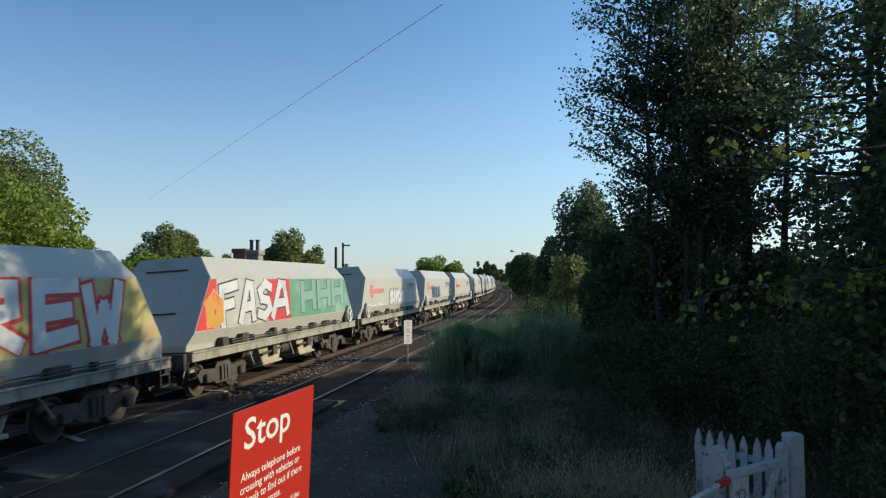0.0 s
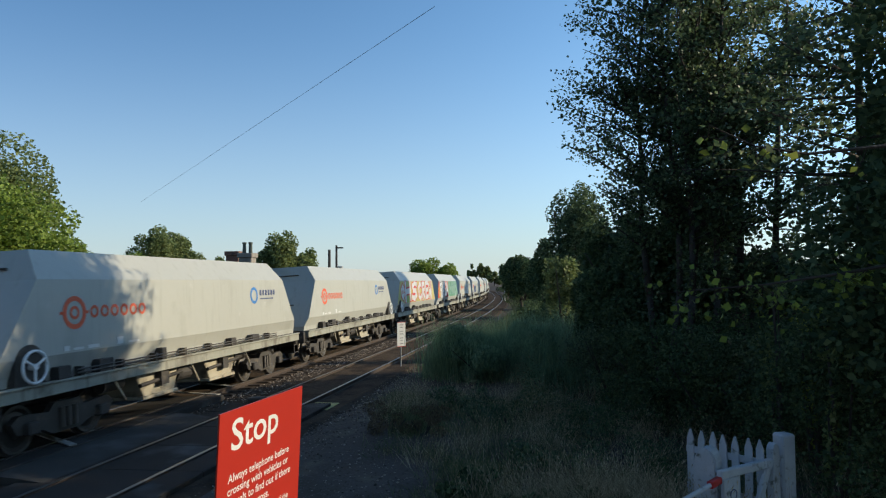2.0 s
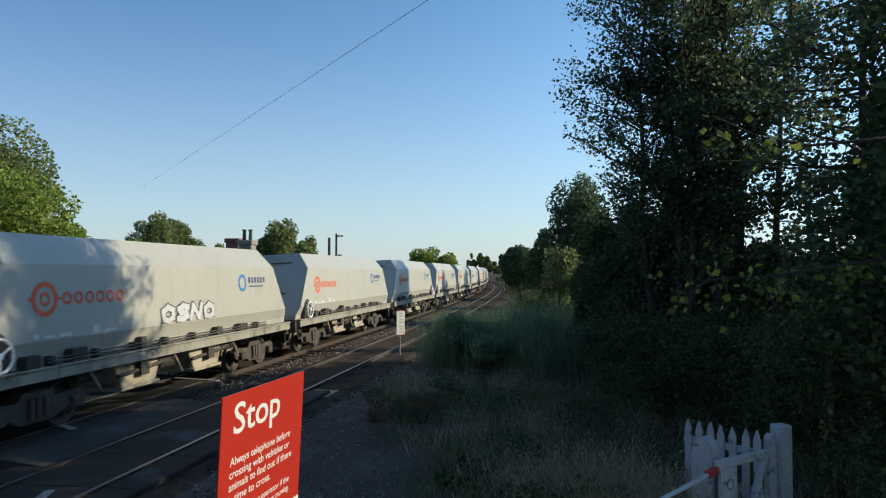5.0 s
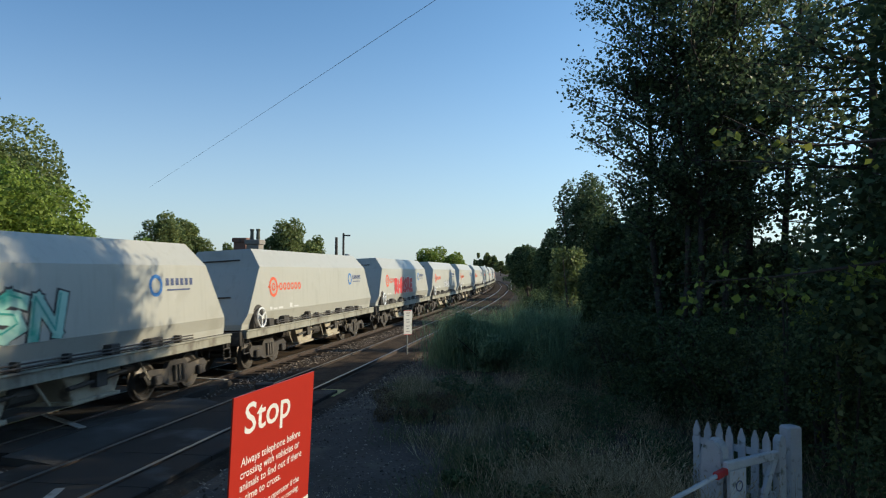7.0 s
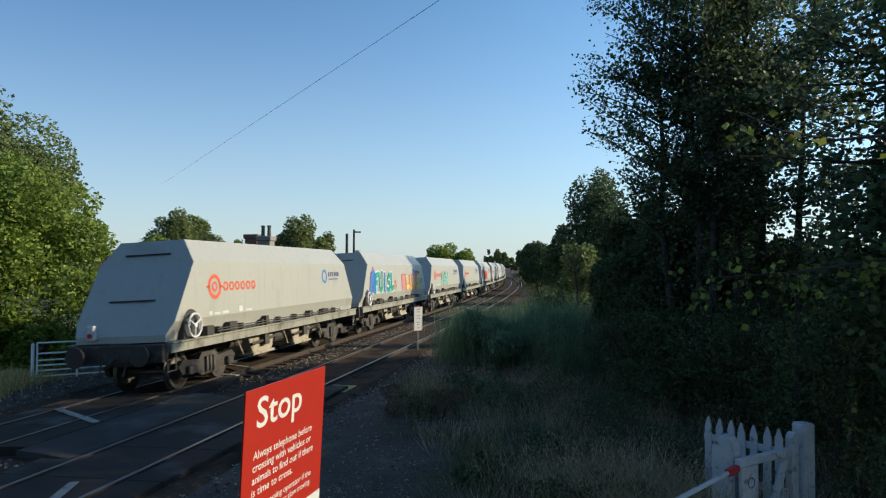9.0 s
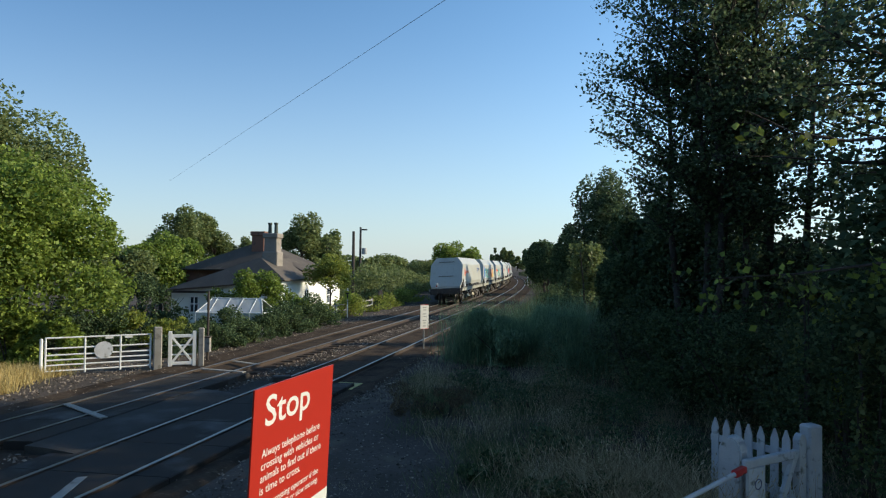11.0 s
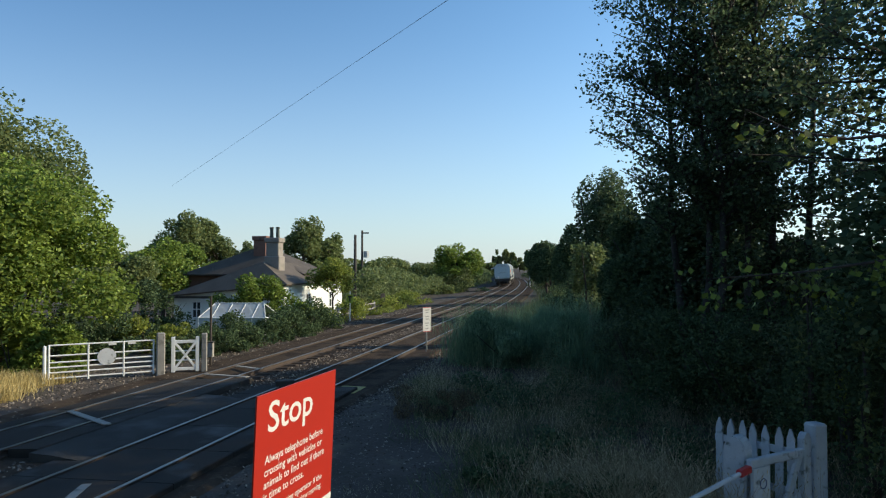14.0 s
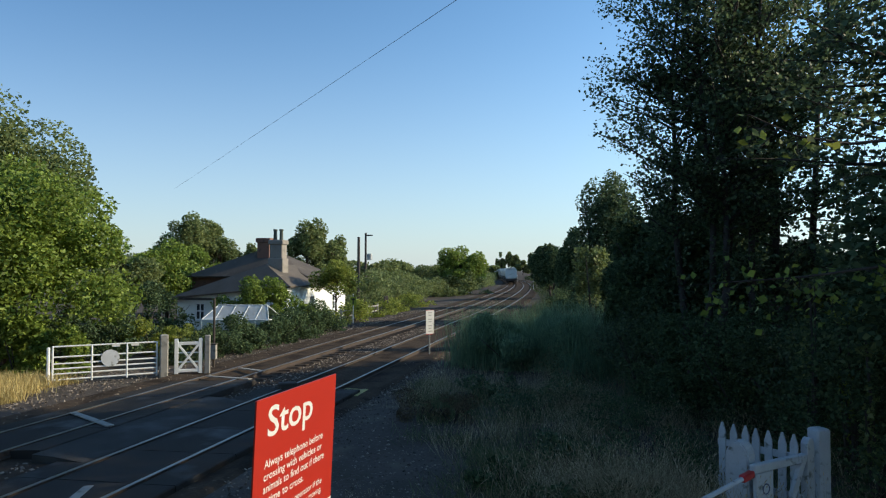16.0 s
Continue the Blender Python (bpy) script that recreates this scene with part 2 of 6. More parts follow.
def box(bm, x0, x1, y0, y1, z0, z1, m=None, bevel=0.0):
    vs = [bm.verts.new((x, y, z)) for x in (x0, x1) for y in (y0, y1) for z in (z0, z1)]
    fs = [bm.faces.new([vs[i] for i in q]) for q in ((0, 1, 3, 2), (4, 6, 7, 5), (0, 4, 5, 1), (2, 3, 7, 6), (0, 2, 6, 4), (1, 5, 7, 3))]
    if bevel:
        es = {e for f in fs for e in f.edges}
        r = bmesh.ops.bevel(bm, geom=list(es), offset=bevel, segments=1, affect='EDGES', profile=0.5)
        vs = list({v for f in r["faces"] for v in f.verts} | {v for v in vs if v.is_valid})
    if m is not None:
        bmesh.ops.transform(bm, matrix=m, verts=vs)
    return vs


def boxes(*items, bevel=0.0):
    bm = bmesh.new()
    for it in items:
        box(bm, *it[:6], it[6] if len(it) > 6 else None, bevel)
    return bm


def rod(bm, a, b, r0, r1=None, n=8):
    """A tapered round bar from a to b."""
    a, b = Vector(a), Vector(b)
    r1 = r0 if r1 is None else r1
    q = (b - a).to_track_quat('Z', 'Y')
    ring = []
    for p, r in ((a, r0), (b, r1)):
        ring.append([bm.verts.new(p + q @ Vector((r * math.cos(i * math.tau / n), r * math.sin(i * math.tau / n), 0))) for i in range(n)])
    for i in range(n):
        bm.faces.new((ring[0][i], ring[0][(i + 1) % n], ring[1][(i + 1) % n], ring[1][i]))
    bm.faces.new(ring[0][::-1])
    bm.faces.new(ring[1])


def prism(bm, pts, lo, hi, axis='y'):
    """A closed outline pushed along an axis; pts are (x, z) for y, (y, z) for x, (x, y) for z."""
    def at(p, d):
        return {'y': (p[0], d, p[1]), 'x': (d, p[0], p[1]), 'z': (p[0], p[1], d)}[axis]
    A = [bm.verts.new(at(p, lo)) for p in pts]
    B = [bm.verts.new(at(p, hi)) for p in pts]
    n = len(pts)
    for i in range(n):
        bm.faces.new((A[i], A[(i + 1) % n], B[(i + 1) % n], B[i]))
    bm.faces.new(A[::-1])
    bm.faces.new(B)
    bmesh.ops.recalc_face_normals(bm, faces=bm.faces[:])


def lathe(bm, prof, m=None, n=20, axis='y'):
    """Turns (radius, along) points about an axis."""
    rings = []
    for r, d in prof:
        ring = []
        for i in range(n):
            a = i * math.tau / n
            c, s = r * math.cos(a), r * math.sin(a)
            ring.append(bm.verts.new({'y': (c, d, s), 'z': (c, s, d), 'x': (d, c, s)}[axis]))
        rings.append(ring)
    for A, B in zip(rings, rings[1:]):
        for i in range(n):
            bm.faces.new((A[i], A[(i + 1) % n], B[(i + 1) % n], B[i]))
    for ring in (rings[0], rings[-1]):
        if (ring[0].co - ring[n // 2].co).length > 1e-4:
            bm.faces.new(ring)
    bmesh.ops.recalc_face_normals(bm, faces=bm.faces[:])
    if m is not None:
        bmesh.ops.transform(bm, matrix=m, verts=[v for r in rings for v in r])


def raw_mesh(name, verts, faces, mat):
    me = bpy.data.meshes.new(name)
    me.from_pydata(verts, [], faces)
    me.materials.append(mat)
    return me


def fast_quads(name, V, mat):
    """Quads from an (n, 4, 3) array."""
    n = len(V)
    me = bpy.data.meshes.new(name)
    me.vertices.add(4 * n)
    me.vertices.foreach_set("co", V.reshape(-1).astype(np.float32))
    me.loops.add(4 * n)
    me.loops.foreach_set("vertex_index", np.arange(4 * n, dtype=np.int32))
    me.polygons.add(n)
    me.polygons.foreach_set("loop_start", np.arange(0, 4 * n, 4, dtype=np.int32))
    me.update(calc_edges=True)
    me.validate()
    me.materials.append(mat)
    return me


def leaves(rng, P, size, flat=0.5, long=1.5):
    """One pointed leaf at each place: a bent diamond of random turn."""
    n = len(P)
    d = rng.normal(size=(n, 3)); d[:, 2] *= flat; d[:, 2] -= 0.25
    d /= np.linalg.norm(d, axis=1)[:, None]
    s = np.cross(d, rng.normal(size=(n, 3)))
    s /= np.linalg.norm(s, axis=1)[:, None] + 1e-9
    L = size * rng.uniform(0.6, 1.3, n)[:, None]
    W = L / long * 0.5
    nn = np.cross(d, s) * L * 0.12
    return np.stack([P - d * L / 2, P + s * W + nn, P + d * L / 2, P - s * W + nn], 1)


def blob_points(rng, blobs, n, shell=0.55, twig=0.0):
    """Places in and near the skin of many overlapping uneven balls (x, y, z, rx, ry, rz)."""
    B = np.array(blobs, float)
    wgt = (B[:, 3] * B[:, 4] * B[:, 5]) ** 0.67
    k = rng.choice(len(B), n, p=wgt / wgt.sum())
    d = rng.normal(size=(n, 3))
    d /= np.linalg.norm(d, axis=1)[:, None]
    # uneven skin: lobes by a sum of waves of the direction
    ph = rng.uniform(0, 6.3, (len(B), 6))
    w = rng.normal(size=(len(B), 6, 3)) * 3.2
    lob = np.sin((w[k] * d[:, None, :]).sum(2) + ph[k]).mean(1)
    r = (shell + (1 - shell) * rng.random(n) ** 0.6) * (1 + 0.42 * lob)
    return B[k, :3] + d * r[:, None] * B[k, 3:6]


def subblobs(rng, x, y, z, rx, ry, rz, n, f=0.38, low=-0.6):
    """Clumps over an egg-shaped crown."""
    out = []
    while len(out) < n:
        d = rng.normal(size=3)
        d /= np.linalg.norm(d)
        if d[2] < low:
            continue
        r = rng.uniform(0.45, 0.92)
        q = f * rng.uniform(0.6, 1.25)
        out.append((x + d[0] * rx * r, y + d[1] * ry * r, z + d[2] * rz * r, rx * q, ry * q, rz * q * 0.85))
    return out


def tree(name, label, x, y, z0, h, rx, ry, mat, n_leaf, leaf, seed, clumps=26, crown_low=0.3, trunk_r=0.16, stems=1, f=0.36, category="tree", lean=(0, 0), group=""):
    """Trunk with limbs, and a crown of single leaves in clumps."""
    rng = np.random.default_rng(seed)
    top = empty(name, pose(x, y, z0))
    tagged(top, label, category, group)
    zc = h * (crown_low + 1) / 2
    rz = h * (1 - crown_low) / 2
    blobs = subblobs(rng, lean[0], lean[1], zc, rx, ry, rz, clumps, f)
    bm = bmesh.new()
    for s in range(stems):
        a = s * 2.4 + seed
        base = Vector((0.35 * math.cos(a) * (stems > 1), 0.35 * math.sin(a) * (stems > 1), -0.25))
        p = base
        for i in range(5):
            q = Vector((base.x * (1 + i * 0.7) + lean[0] * (i + 1) / 6 + rng.normal() * 0.07 * h / 8, base.y * (1 + i * 0.7) + lean[1] * (i + 1) / 6 + rng.normal() * 0.07 * h / 8, h * 0.82 * (i + 1) / 5))
            rod(bm, p, q, trunk_r * (1 - i * 0.17), trunk_r * (1 - (i + 1) * 0.17), 8)
            p = q
    for b in blobs[:min(len(blobs), 22)]:
        e = Vector(b[:3])
        s = Vector((lean[0] * 0.4, lean[1] * 0.4, max(h * 0.12, e.z - (e.xy.length + 0.1) * rng.uniform(0.5, 0.9))))
        mid = (s + e) / 2 + Vector((0, 0, 0.06 * h * rng.random()))
        rod(bm, s, mid, trunk_r * 0.38, trunk_r * 0.24, 5)
        rod(bm, mid, e, trunk_r * 0.24, trunk_r * 0.08, 5)
    part("trunk", bm, M_BARK, top, smooth=True)
    P = blob_points(rng, blobs, n_leaf)
    P = P[P[:, 2] > 0.05]
    part("crown", fast_quads("crown", leaves(rng, P, leaf), mat), None, top)
    return top


def shrub(name, label, blobs, mat, n_leaf, leaf, seed, category="bush", flat=0.6, long=1.5, kind=""):
    """A bush of leaf clumps on a few twigs, standing on the ground; blobs in the world's metres."""
    rng = np.random.default_rng(seed)
    cx, cy = np.mean([b[0] for b in blobs]), np.mean([b[1] for b in blobs])
    z0 = ground_z(cx, cy)
    top = empty(name, pose(cx, cy, z0))
    tagged(top, label, category, kind=kind)
    loc = [(b[0] - cx, b[1] - cy, b[2] - z0, *b[3:]) for b in blobs]
    bm = bmesh.new()
    for b in loc:
        foot = Vector((b[0] * 0.9, b[1] * 0.9, -0.1))
        for k in range(3):
            e = Vector((b[0] + rng.normal() * b[3] * 0.4, b[1] + rng.normal() * b[4] * 0.4, b[2] + b[5] * 0.3))
            rod(bm, foot, e, 0.03, 0.01, 5)
    tagged(part("stem", bm, M_BARK, top), kind="stuff")
    sub = [s for b in loc for s in subblobs(rng, *b, 9, 0.42, -0.95)]
    P = blob_points(rng, sub, n_leaf, 0.5)
    P = P[P[:, 2] > 0.0]
    part("foliage", fast_quads("foliage", leaves(rng, P, leaf, flat, long), mat), None, top)
    return top


# ---------------------------------------------------------------- the line of the railway
TH0, S_CURVE, RADIUS = math.atan(0.207), 21.5, 1200.0
FAR0 = Vector((-8.05, 15.13))
CANT = 3.2


def track(s, off=0.0):
    """Place on the far track s metres along, off metres to its right, and the heading."""
    if s <= S_CURVE:
        p = FAR0 + Vector((math.sin(TH0), math.cos(TH0))) * s
        th = TH0
    else:
        p = FAR0 + Vector((math.sin(TH0), math.cos(TH0))) * S_CURVE
        th = TH0 - (s - S_CURVE) / RADIUS
        p = p + RADIUS * Vector((math.cos(th) - math.cos(TH0), math.sin(TH0) - math.sin(th)))
    return Vector((p.x + math.cos(th) * off, p.y - math.sin(th) * off)), th


NEAR_OFF = 3.42


def track_coords(x, y):
    """Along and to the right of the far track, near enough for the lie of the land."""
    u = Vector((math.sin(TH0), math.cos(TH0)))
    d = Vector((x, y)) - FAR0
    s = d.dot(u)
    off = d.x * u.y - d.y * u.x
    if s > S_CURVE:
        off += (s - S_CURVE) ** 2 / (2 * RADIUS)
    return s, off


def smooth(a, b, v):
    v = min(1, max(0, (v - a) / (b - a)))
    return v * v * (3 - 2 * v)


def ground_z(x, y):
    """The lie of the land: a flat formation, a bank on one side, a lower garden on the other."""
    s, off = track_coords(x, y)
    z = -0.16
    z += 0.10 * smooth(4.9, 6.2, off) * smooth(14, -2, s)
    z += 1.1 * smooth(7.5, 14.0, off) * smooth(6, 14, s)
    z += 0.5 * smooth(14, 30, off)
    z -= 0.25 * smooth(-3.6, -6.5, off) * smooth(2, 9, s)
    if off > 5.5:
        z += 0.07 * noise.noise(Vector((x * 0.5, y * 0.5, 0)))
    return z


# ---------------------------------------------------------------- ground and railway
def build_ground():
    def axis(lo, hi, fine_lo, fine_hi, step):
        v = list(np.arange(fine_lo, fine_hi + 0.01, step))
        d, p = step, fine_hi
        while p < hi:
            d *= 1.3
            p += d
            v.append(p)
        d, p = step, fine_lo
        while p > lo:
            d *= 1.3
            p -= d
            v.insert(0, p)
        return v
    xs, ys = axis(-1500, 1500, -26, 24, 0.7), axis(-300, 2600, -4, 60, 0.7)
    V = [(x, y, ground_z(x, y)) for y in ys for x in xs]
    w = len(xs)
    F = [(j * w + i, j * w + i + 1, (j + 1) * w + i + 1, (j + 1) * w + i) for j in range(len(ys) - 1) for i in range(w - 1)]
    g = new("ground", raw_mesh("ground", V, F, M_GROUND))
    for p in g.data.polygons:
        p.use_smooth = True
    tagged(g, "dry brown verge soil with patches of green grass", "ground", kind="structure")


def strip(name, outline, s0, s1, off0, mats, step=2.0, cant=0.0):
    """Sweeps a closed (off, z) outline along the line."""
    n = max(2, int((s1 - s0) / step) + 1)
    V, F, k = [], [], len(outline)
    for i in range(n):
        s = s0 + (s1 - s0) * i / (n - 1)
        for o, z in outline:
            p, _ = track(s, off0 + o)
            V.append((p.x, p.y, z + o * math.tan(radians(cant))))
    for i in range(n - 1):
        for j in range(k):
            F.append((i * k + j, i * k + (j + 1) % k, (i + 1) * k + (j + 1) % k, (i + 1) * k + j))
    F.append(tuple(range(k)))
    F.append(tuple(range((n - 1) * k, n * k))[::-1])
    return raw_mesh(name, V, F, mats)


def build_railway():
    bed = [(-2.6, -0.5), (-1.9, -0.07), (-0.9, -0.11), (0.9, -0.11), (1.9, -0.07), (2.6, -0.5)]
    wide = [(-2.9, -0.5), (-2.1, -0.10), (-0.9, -0.12), (0.9, -0.12), (1.7, -0.10), (2.5, -0.10), (4.3, -0.12), (5.2, -0.07), (6.2, -0.5)]
    b = new("track_bed", strip("track_bed", wide, -40, 420, 0, M_BALLAST, 3.0))
    tagged(b, "grey-brown stone ballast bed under two railway tracks", "ballast", kind="structure")
    foot = [(-0.07, -0.15), (-0.07, -0.135), (-0.012, -0.12), (-0.012, -0.045), (-0.036, -0.035), (-0.036, -0.012), (0.036, -0.012), (0.036, -0.035), (0.012, -0.045), (0.012, -0.12), (0.07, -0.135), (0.07, -0.15)]
    cap = [(-0.034, -0.012), (-0.034, -0.002), (-0.028, 0.0), (0.028, 0.0), (0.034, -0.002), (0.034, -0.012)]
    for off, cant in ((0.0, CANT), (NEAR_OFF, 1.0)):
        for side in (-0.753, 0.753):
            dz = side * math.tan(radians(cant))
            r = new("rail", strip("rail", [(o, z + dz) for o, z in foot], -40, 420, off + side, M_RAIL, 2.5))
            tagged(r, "steel running rail with rusty web and polished head", "rail", "running rails")
            h = part("rail_head", strip("rail_head", [(o, z + dz) for o, z in cap], -40, 420, off + side, M_RAILTOP, 2.5), None, r)
    # sleepers: one mesh shared by all
    bm = boxes((-1.25, 1.25, -0.13, 0.13, -0.2, -0.02), bevel=0.02)
    me = mesh_of("sleeper", bm, M_SLEEPER)
    for off, cant in ((0.0, CANT), (NEAR_OFF, 1.0)):
        far = []
        s = -12.0
        while s < 230:
            if not (-3.6 < s < 5.4):
                p, th = track(s, off)
                m = pose(p.x, p.y, -0.125, 0, -cant, -math.degrees(th))
                if s < 90:
                    ob = new("sleeper", me)
                    ob.matrix_world = m
                    tagged(ob, "weathered concrete sleeper under the rails", "sleeper", "sleepers")
                else:
                    far.append(m)
            s += 0.65
        V, F = [], []
        for m in far:
            k = len(V)
            V += [tuple(m @ Vector((x, y, z))) for x in (-1.25, 1.25) for y in (-0.13, 0.13) for z in (-0.2, -0.02)]
            F += [tuple(k + i for i in q) for q in ((0, 1, 3, 2), (4, 6, 7, 5), (0, 4, 5, 1), (2, 3, 7, 6), (1, 5, 7, 3))]
        tagged(new("sleepers", raw_mesh("sleepers", V, F, M_SLEEPER)), "distant row of weathered concrete sleepers", "sleeper", kind="stuff")
    # crossing deck panels between and beside the rails
    for off, cant, s0, s1 in ((0.0, CANT, -2.8, 5.2), (NEAR_OFF, 1.0, -7.5, 4.6)):
        t = math.tan(radians(cant))
        deck = empty("crossing_deck", pose(*track(0, off)[0], 0))
        tagged(deck, "dark worn rubber and asphalt level crossing deck panels", "crossing deck", "crossing decks")
        for lo, hi in ((-0.67, 0.67), (-1.45, -0.83), (0.83, 1.45)):
            s = s0
            while s < s1 - 0.1:
                e = min(s + 1.8, s1)
                ol = [(lo, -0.18 + lo * t), (lo, -0.035 + lo * t), (lo + 0.02, -0.018 + lo * t), (hi - 0.02, -0.018 + hi * t), (hi, -0.035 + hi * t), (hi, -0.18 + hi * t)]
                me2 = strip("panel", ol, s + 0.01, e - 0.01, off, M_DECK, 1.0)
                me2.transform(Matrix.Translation(-deck.matrix_world.translation))
                part("panel", me2, None, deck)
                s = e
    road = strip("road", [(1.47, -0.15), (1.47, 0.045), (1.9, 0.03), (2.45, -0.03), (2.62, -0.055), (2.62, -0.15)], -3.0, 2.6, 0, M_ASPHALT, 0.8)
    tagged(new("road", road), "worn dark asphalt between the two tracks", "road", kind="structure")
    for pts, z in ((((-8.62, 15.72), (-6.85, 13.92)), 0.02), (((-7.35, 21.05), (-5.75, 20.0)), 0.02), (((-6.95, 22.9), (-5.85, 21.8)), 0.0), (((-5.42, 10.4), (-5.22, 9.1)), 0.0)):
        (x0, y0), (x1, y1) = pts
        d = Vector((x1 - x0, y1 - y0))
        bm = boxes((0, d.length, -0.075, 0.075, -0.02, 0.006), bevel=0.003)
        ob = part("crossing_line", bm, M_WEATHERED)
        s, o = track_coords((x0 + x1) / 2, (y0 + y1) / 2)
        o1, o0 = track_coords(x1, y1)[1], track_coords(x0, y0)[1]
        ob.matrix_world = Matrix.Translation((x0, y0, z + (o0 * math.tan(radians(CANT)) if o0 < 2 else -0.02))) @ pose(0, 0, 0, 0, -(CANT if o0 < 2 else 1) * 0.75, math.degrees(math.atan2(d.y, d.x)))
        tagged(ob, "worn white painted line across the crossing", "road marking", kind="structure")


# ---------------------------------------------------------------- wagons
PITCH = 15.04
N_WAGONS = 26


def travelled(t):
    return 19.388 * t + 0.0558 * t * t


def buffer_s(i, t):
    """Where the rear buffers of wagon i (0 is the last) stand along the far track."""
    return 1.25 + travelled(t) - travelled(9.0) + PITCH * i


def hopper_body():
    """Body with sloping ends and a chamfered roof edge; x forward from the rear buffers, y to the left."""
    bm = bmesh.new()
    H = PITCH
    def ring(e, w, z):
        return [bm.verts.new(v) for v in ((e, -w, z), (H - e, -w, z), (H - e, w, z), (e, w, z))]
    prof = [(0.55, 1.22, 1.33), (0.55, 1.25, 1.50), (0.75, 1.38, 1.82), (1.68, 1.38, 3.30), (1.98, 0.95, 3.92)]
    rings = [ring(*p) for p in prof]
    for A, B in zip(rings, rings[1:]):
        for i in range(4):
            bm.faces.new((A[i], A[(i + 1) % 4], B[(i + 1) % 4], B[i]))
    bm.faces.new(rings[-1])
    bm.faces.new(rings[0][::-1])
    # break the long faces so that dents and dirt have something to work on
    bmesh.ops.bevel(bm, geom=[e for e in bm.edges if e.calc_face_angle(0) > 0.3], offset=0.025, segments=2, affect='EDGES')
    return bm


def build_wagon(far_wheel=False):
    WX = PITCH - 1.45 if far_wheel else 1.45
    w = empty("hopper_wagon")
    tagged(w, "pale grey bogie hopper wagon with sloping ends, dusty underframe", "wagon", "wagons of the freight train")
    body = part("body", hopper_body(), M_WAGON, w)
    for k, e in enumerate((1, -1)):
        for z, n in ((3.55, 15), (2.35, 15)):
            ex = 0.55 + (z - 1.52) * (1.68 - 0.55) / 1.78 if z < 3.3 else 1.68 + (z - 3.3) * 0.48
            bm = bmesh.new()
            for j in range(n):
                y = -0.62 + 1.24 * j / (n - 1)
                x = (ex - 0.02) if e > 0 else PITCH - ex + 0.02
                box(bm, x - 0.03, x + 0.03, y - 0.03, y + 0.03, z - 0.02, z + 0.02)
            part("end_rib", bm, M_UNDER, body)
    for y in (-1.36, 1.36):
        s = 1 if y > 0 else -1
        bm = boxes((0.5, PITCH - 0.5, y - 0.07, y + 0.07, 1.06, 1.32), (0.5, PITCH - 0.5, y + s * 0.03 - 0.08, y + s * 0.03 + 0.08, 1.28, 1.33), bevel=0.01)
        part("solebar", bm, M_SILL, w, "dusty grey-green sill beam")
        bm = bmesh.new()
        for zz, r in ((1.40, 0.025), (1.47, 0.018)):
            rod(bm, (2.6, y + s * 0.1, zz), (PITCH - 2.6, y + s * 0.1, zz), r, r, 6)
        for x in np.arange(2.8, PITCH - 2.5, 1.3):
            box(bm, x - 0.05, x + 0.05, y + s * 0.02 - 0.06, y + s * 0.02 + 0.1, 1.33, 1.52)
        part("pipe_run", bm, M_UNDER, w)
    # headstocks and gangway ends
    for x in (0.42, PITCH - 0.42):
        part("headstock", boxes((x - 0.10, x + 0.10, -1.3, 1.3, 0.86, 1.30), bevel=0.015), M_UNDER, w)
    for x, d in ((0.32, -1), (PITCH - 0.32, 1)):
        for y in (-0.87, 0.87):
            bm = bmesh.new()
            lathe(bm, [(0.0, 0.0), (0.11, 0.0), (0.11, 0.16), (0.08, 0.16), (0.08, 0.28), (0.26, 0.28), (0.26, 0.31), (0.0, 0.32)], pose(x, y, 1.06, 0, 0, -90 * d if d > 0 else 90), 14)
            part("buffer", bm, M_UNDER, w)
        bm = boxes((x - 0.02, x + 0.02, -0.12, 0.12, 0.92, 1.12), bevel=0.01)
        rod(bm, (x, 0, 1.0), (x + d * 0.26, 0, 0.86), 0.035, 0.03, 8)
        part("coupling", bm, M_UNDER, w)
        for y in (-0.35, 0.35):
            bm = bmesh.new()
            rod(bm, (x, y, 0.95), (x + d * 0.16, y * 0.94, 0.56), 0.025, 0.025, 6)
            part("brake_hose", bm, M_UNDER, w)
    # discharge chutes
    for x0, x1 in ((4.85, 7.05), (7.99, 10.19)):
        bm = bmesh.new()
        prism(bm, [(x0, 1.30), (x1, 1.30), (x1 - 0.45, 0.48), (x0 + 0.45, 0.48)], -1.12, 1.12)
        bmesh.ops.bevel(bm, geom=bm.edges[:], offset=0.02, segments=1, affect='EDGES')
        c = part("discharge_chute", bm, M_WAGON_DIRT, w, "dust-stained tapering discharge chute")
        bm = boxes((x0 + 0.35, x1 - 0.35, -1.18, 1.18, 0.42, 0.50), bevel=0.01)
        part("chute_door", bm, M_WAGON_DIRT, c)
        for y in (-1.2, 1.2):
            bm = bmesh.new()
            rod(bm, (x0 + 0.2, y, 0.78), (x1 - 0.2, y, 0.9), 0.05, 0.05, 8)
            box(bm, (x0 + x1) / 2 - 0.16, (x0 + x1) / 2 + 0.16, y - 0.1, y + 0.1, 0.7, 1.04)
            part("door_cylinder", bm, M_UNDER, c)
    part("centre_sill", boxes((0.5, PITCH - 0.5, -0.28, 0.28, 0.75, 1.32), bevel=0.02), M_UNDER, w)
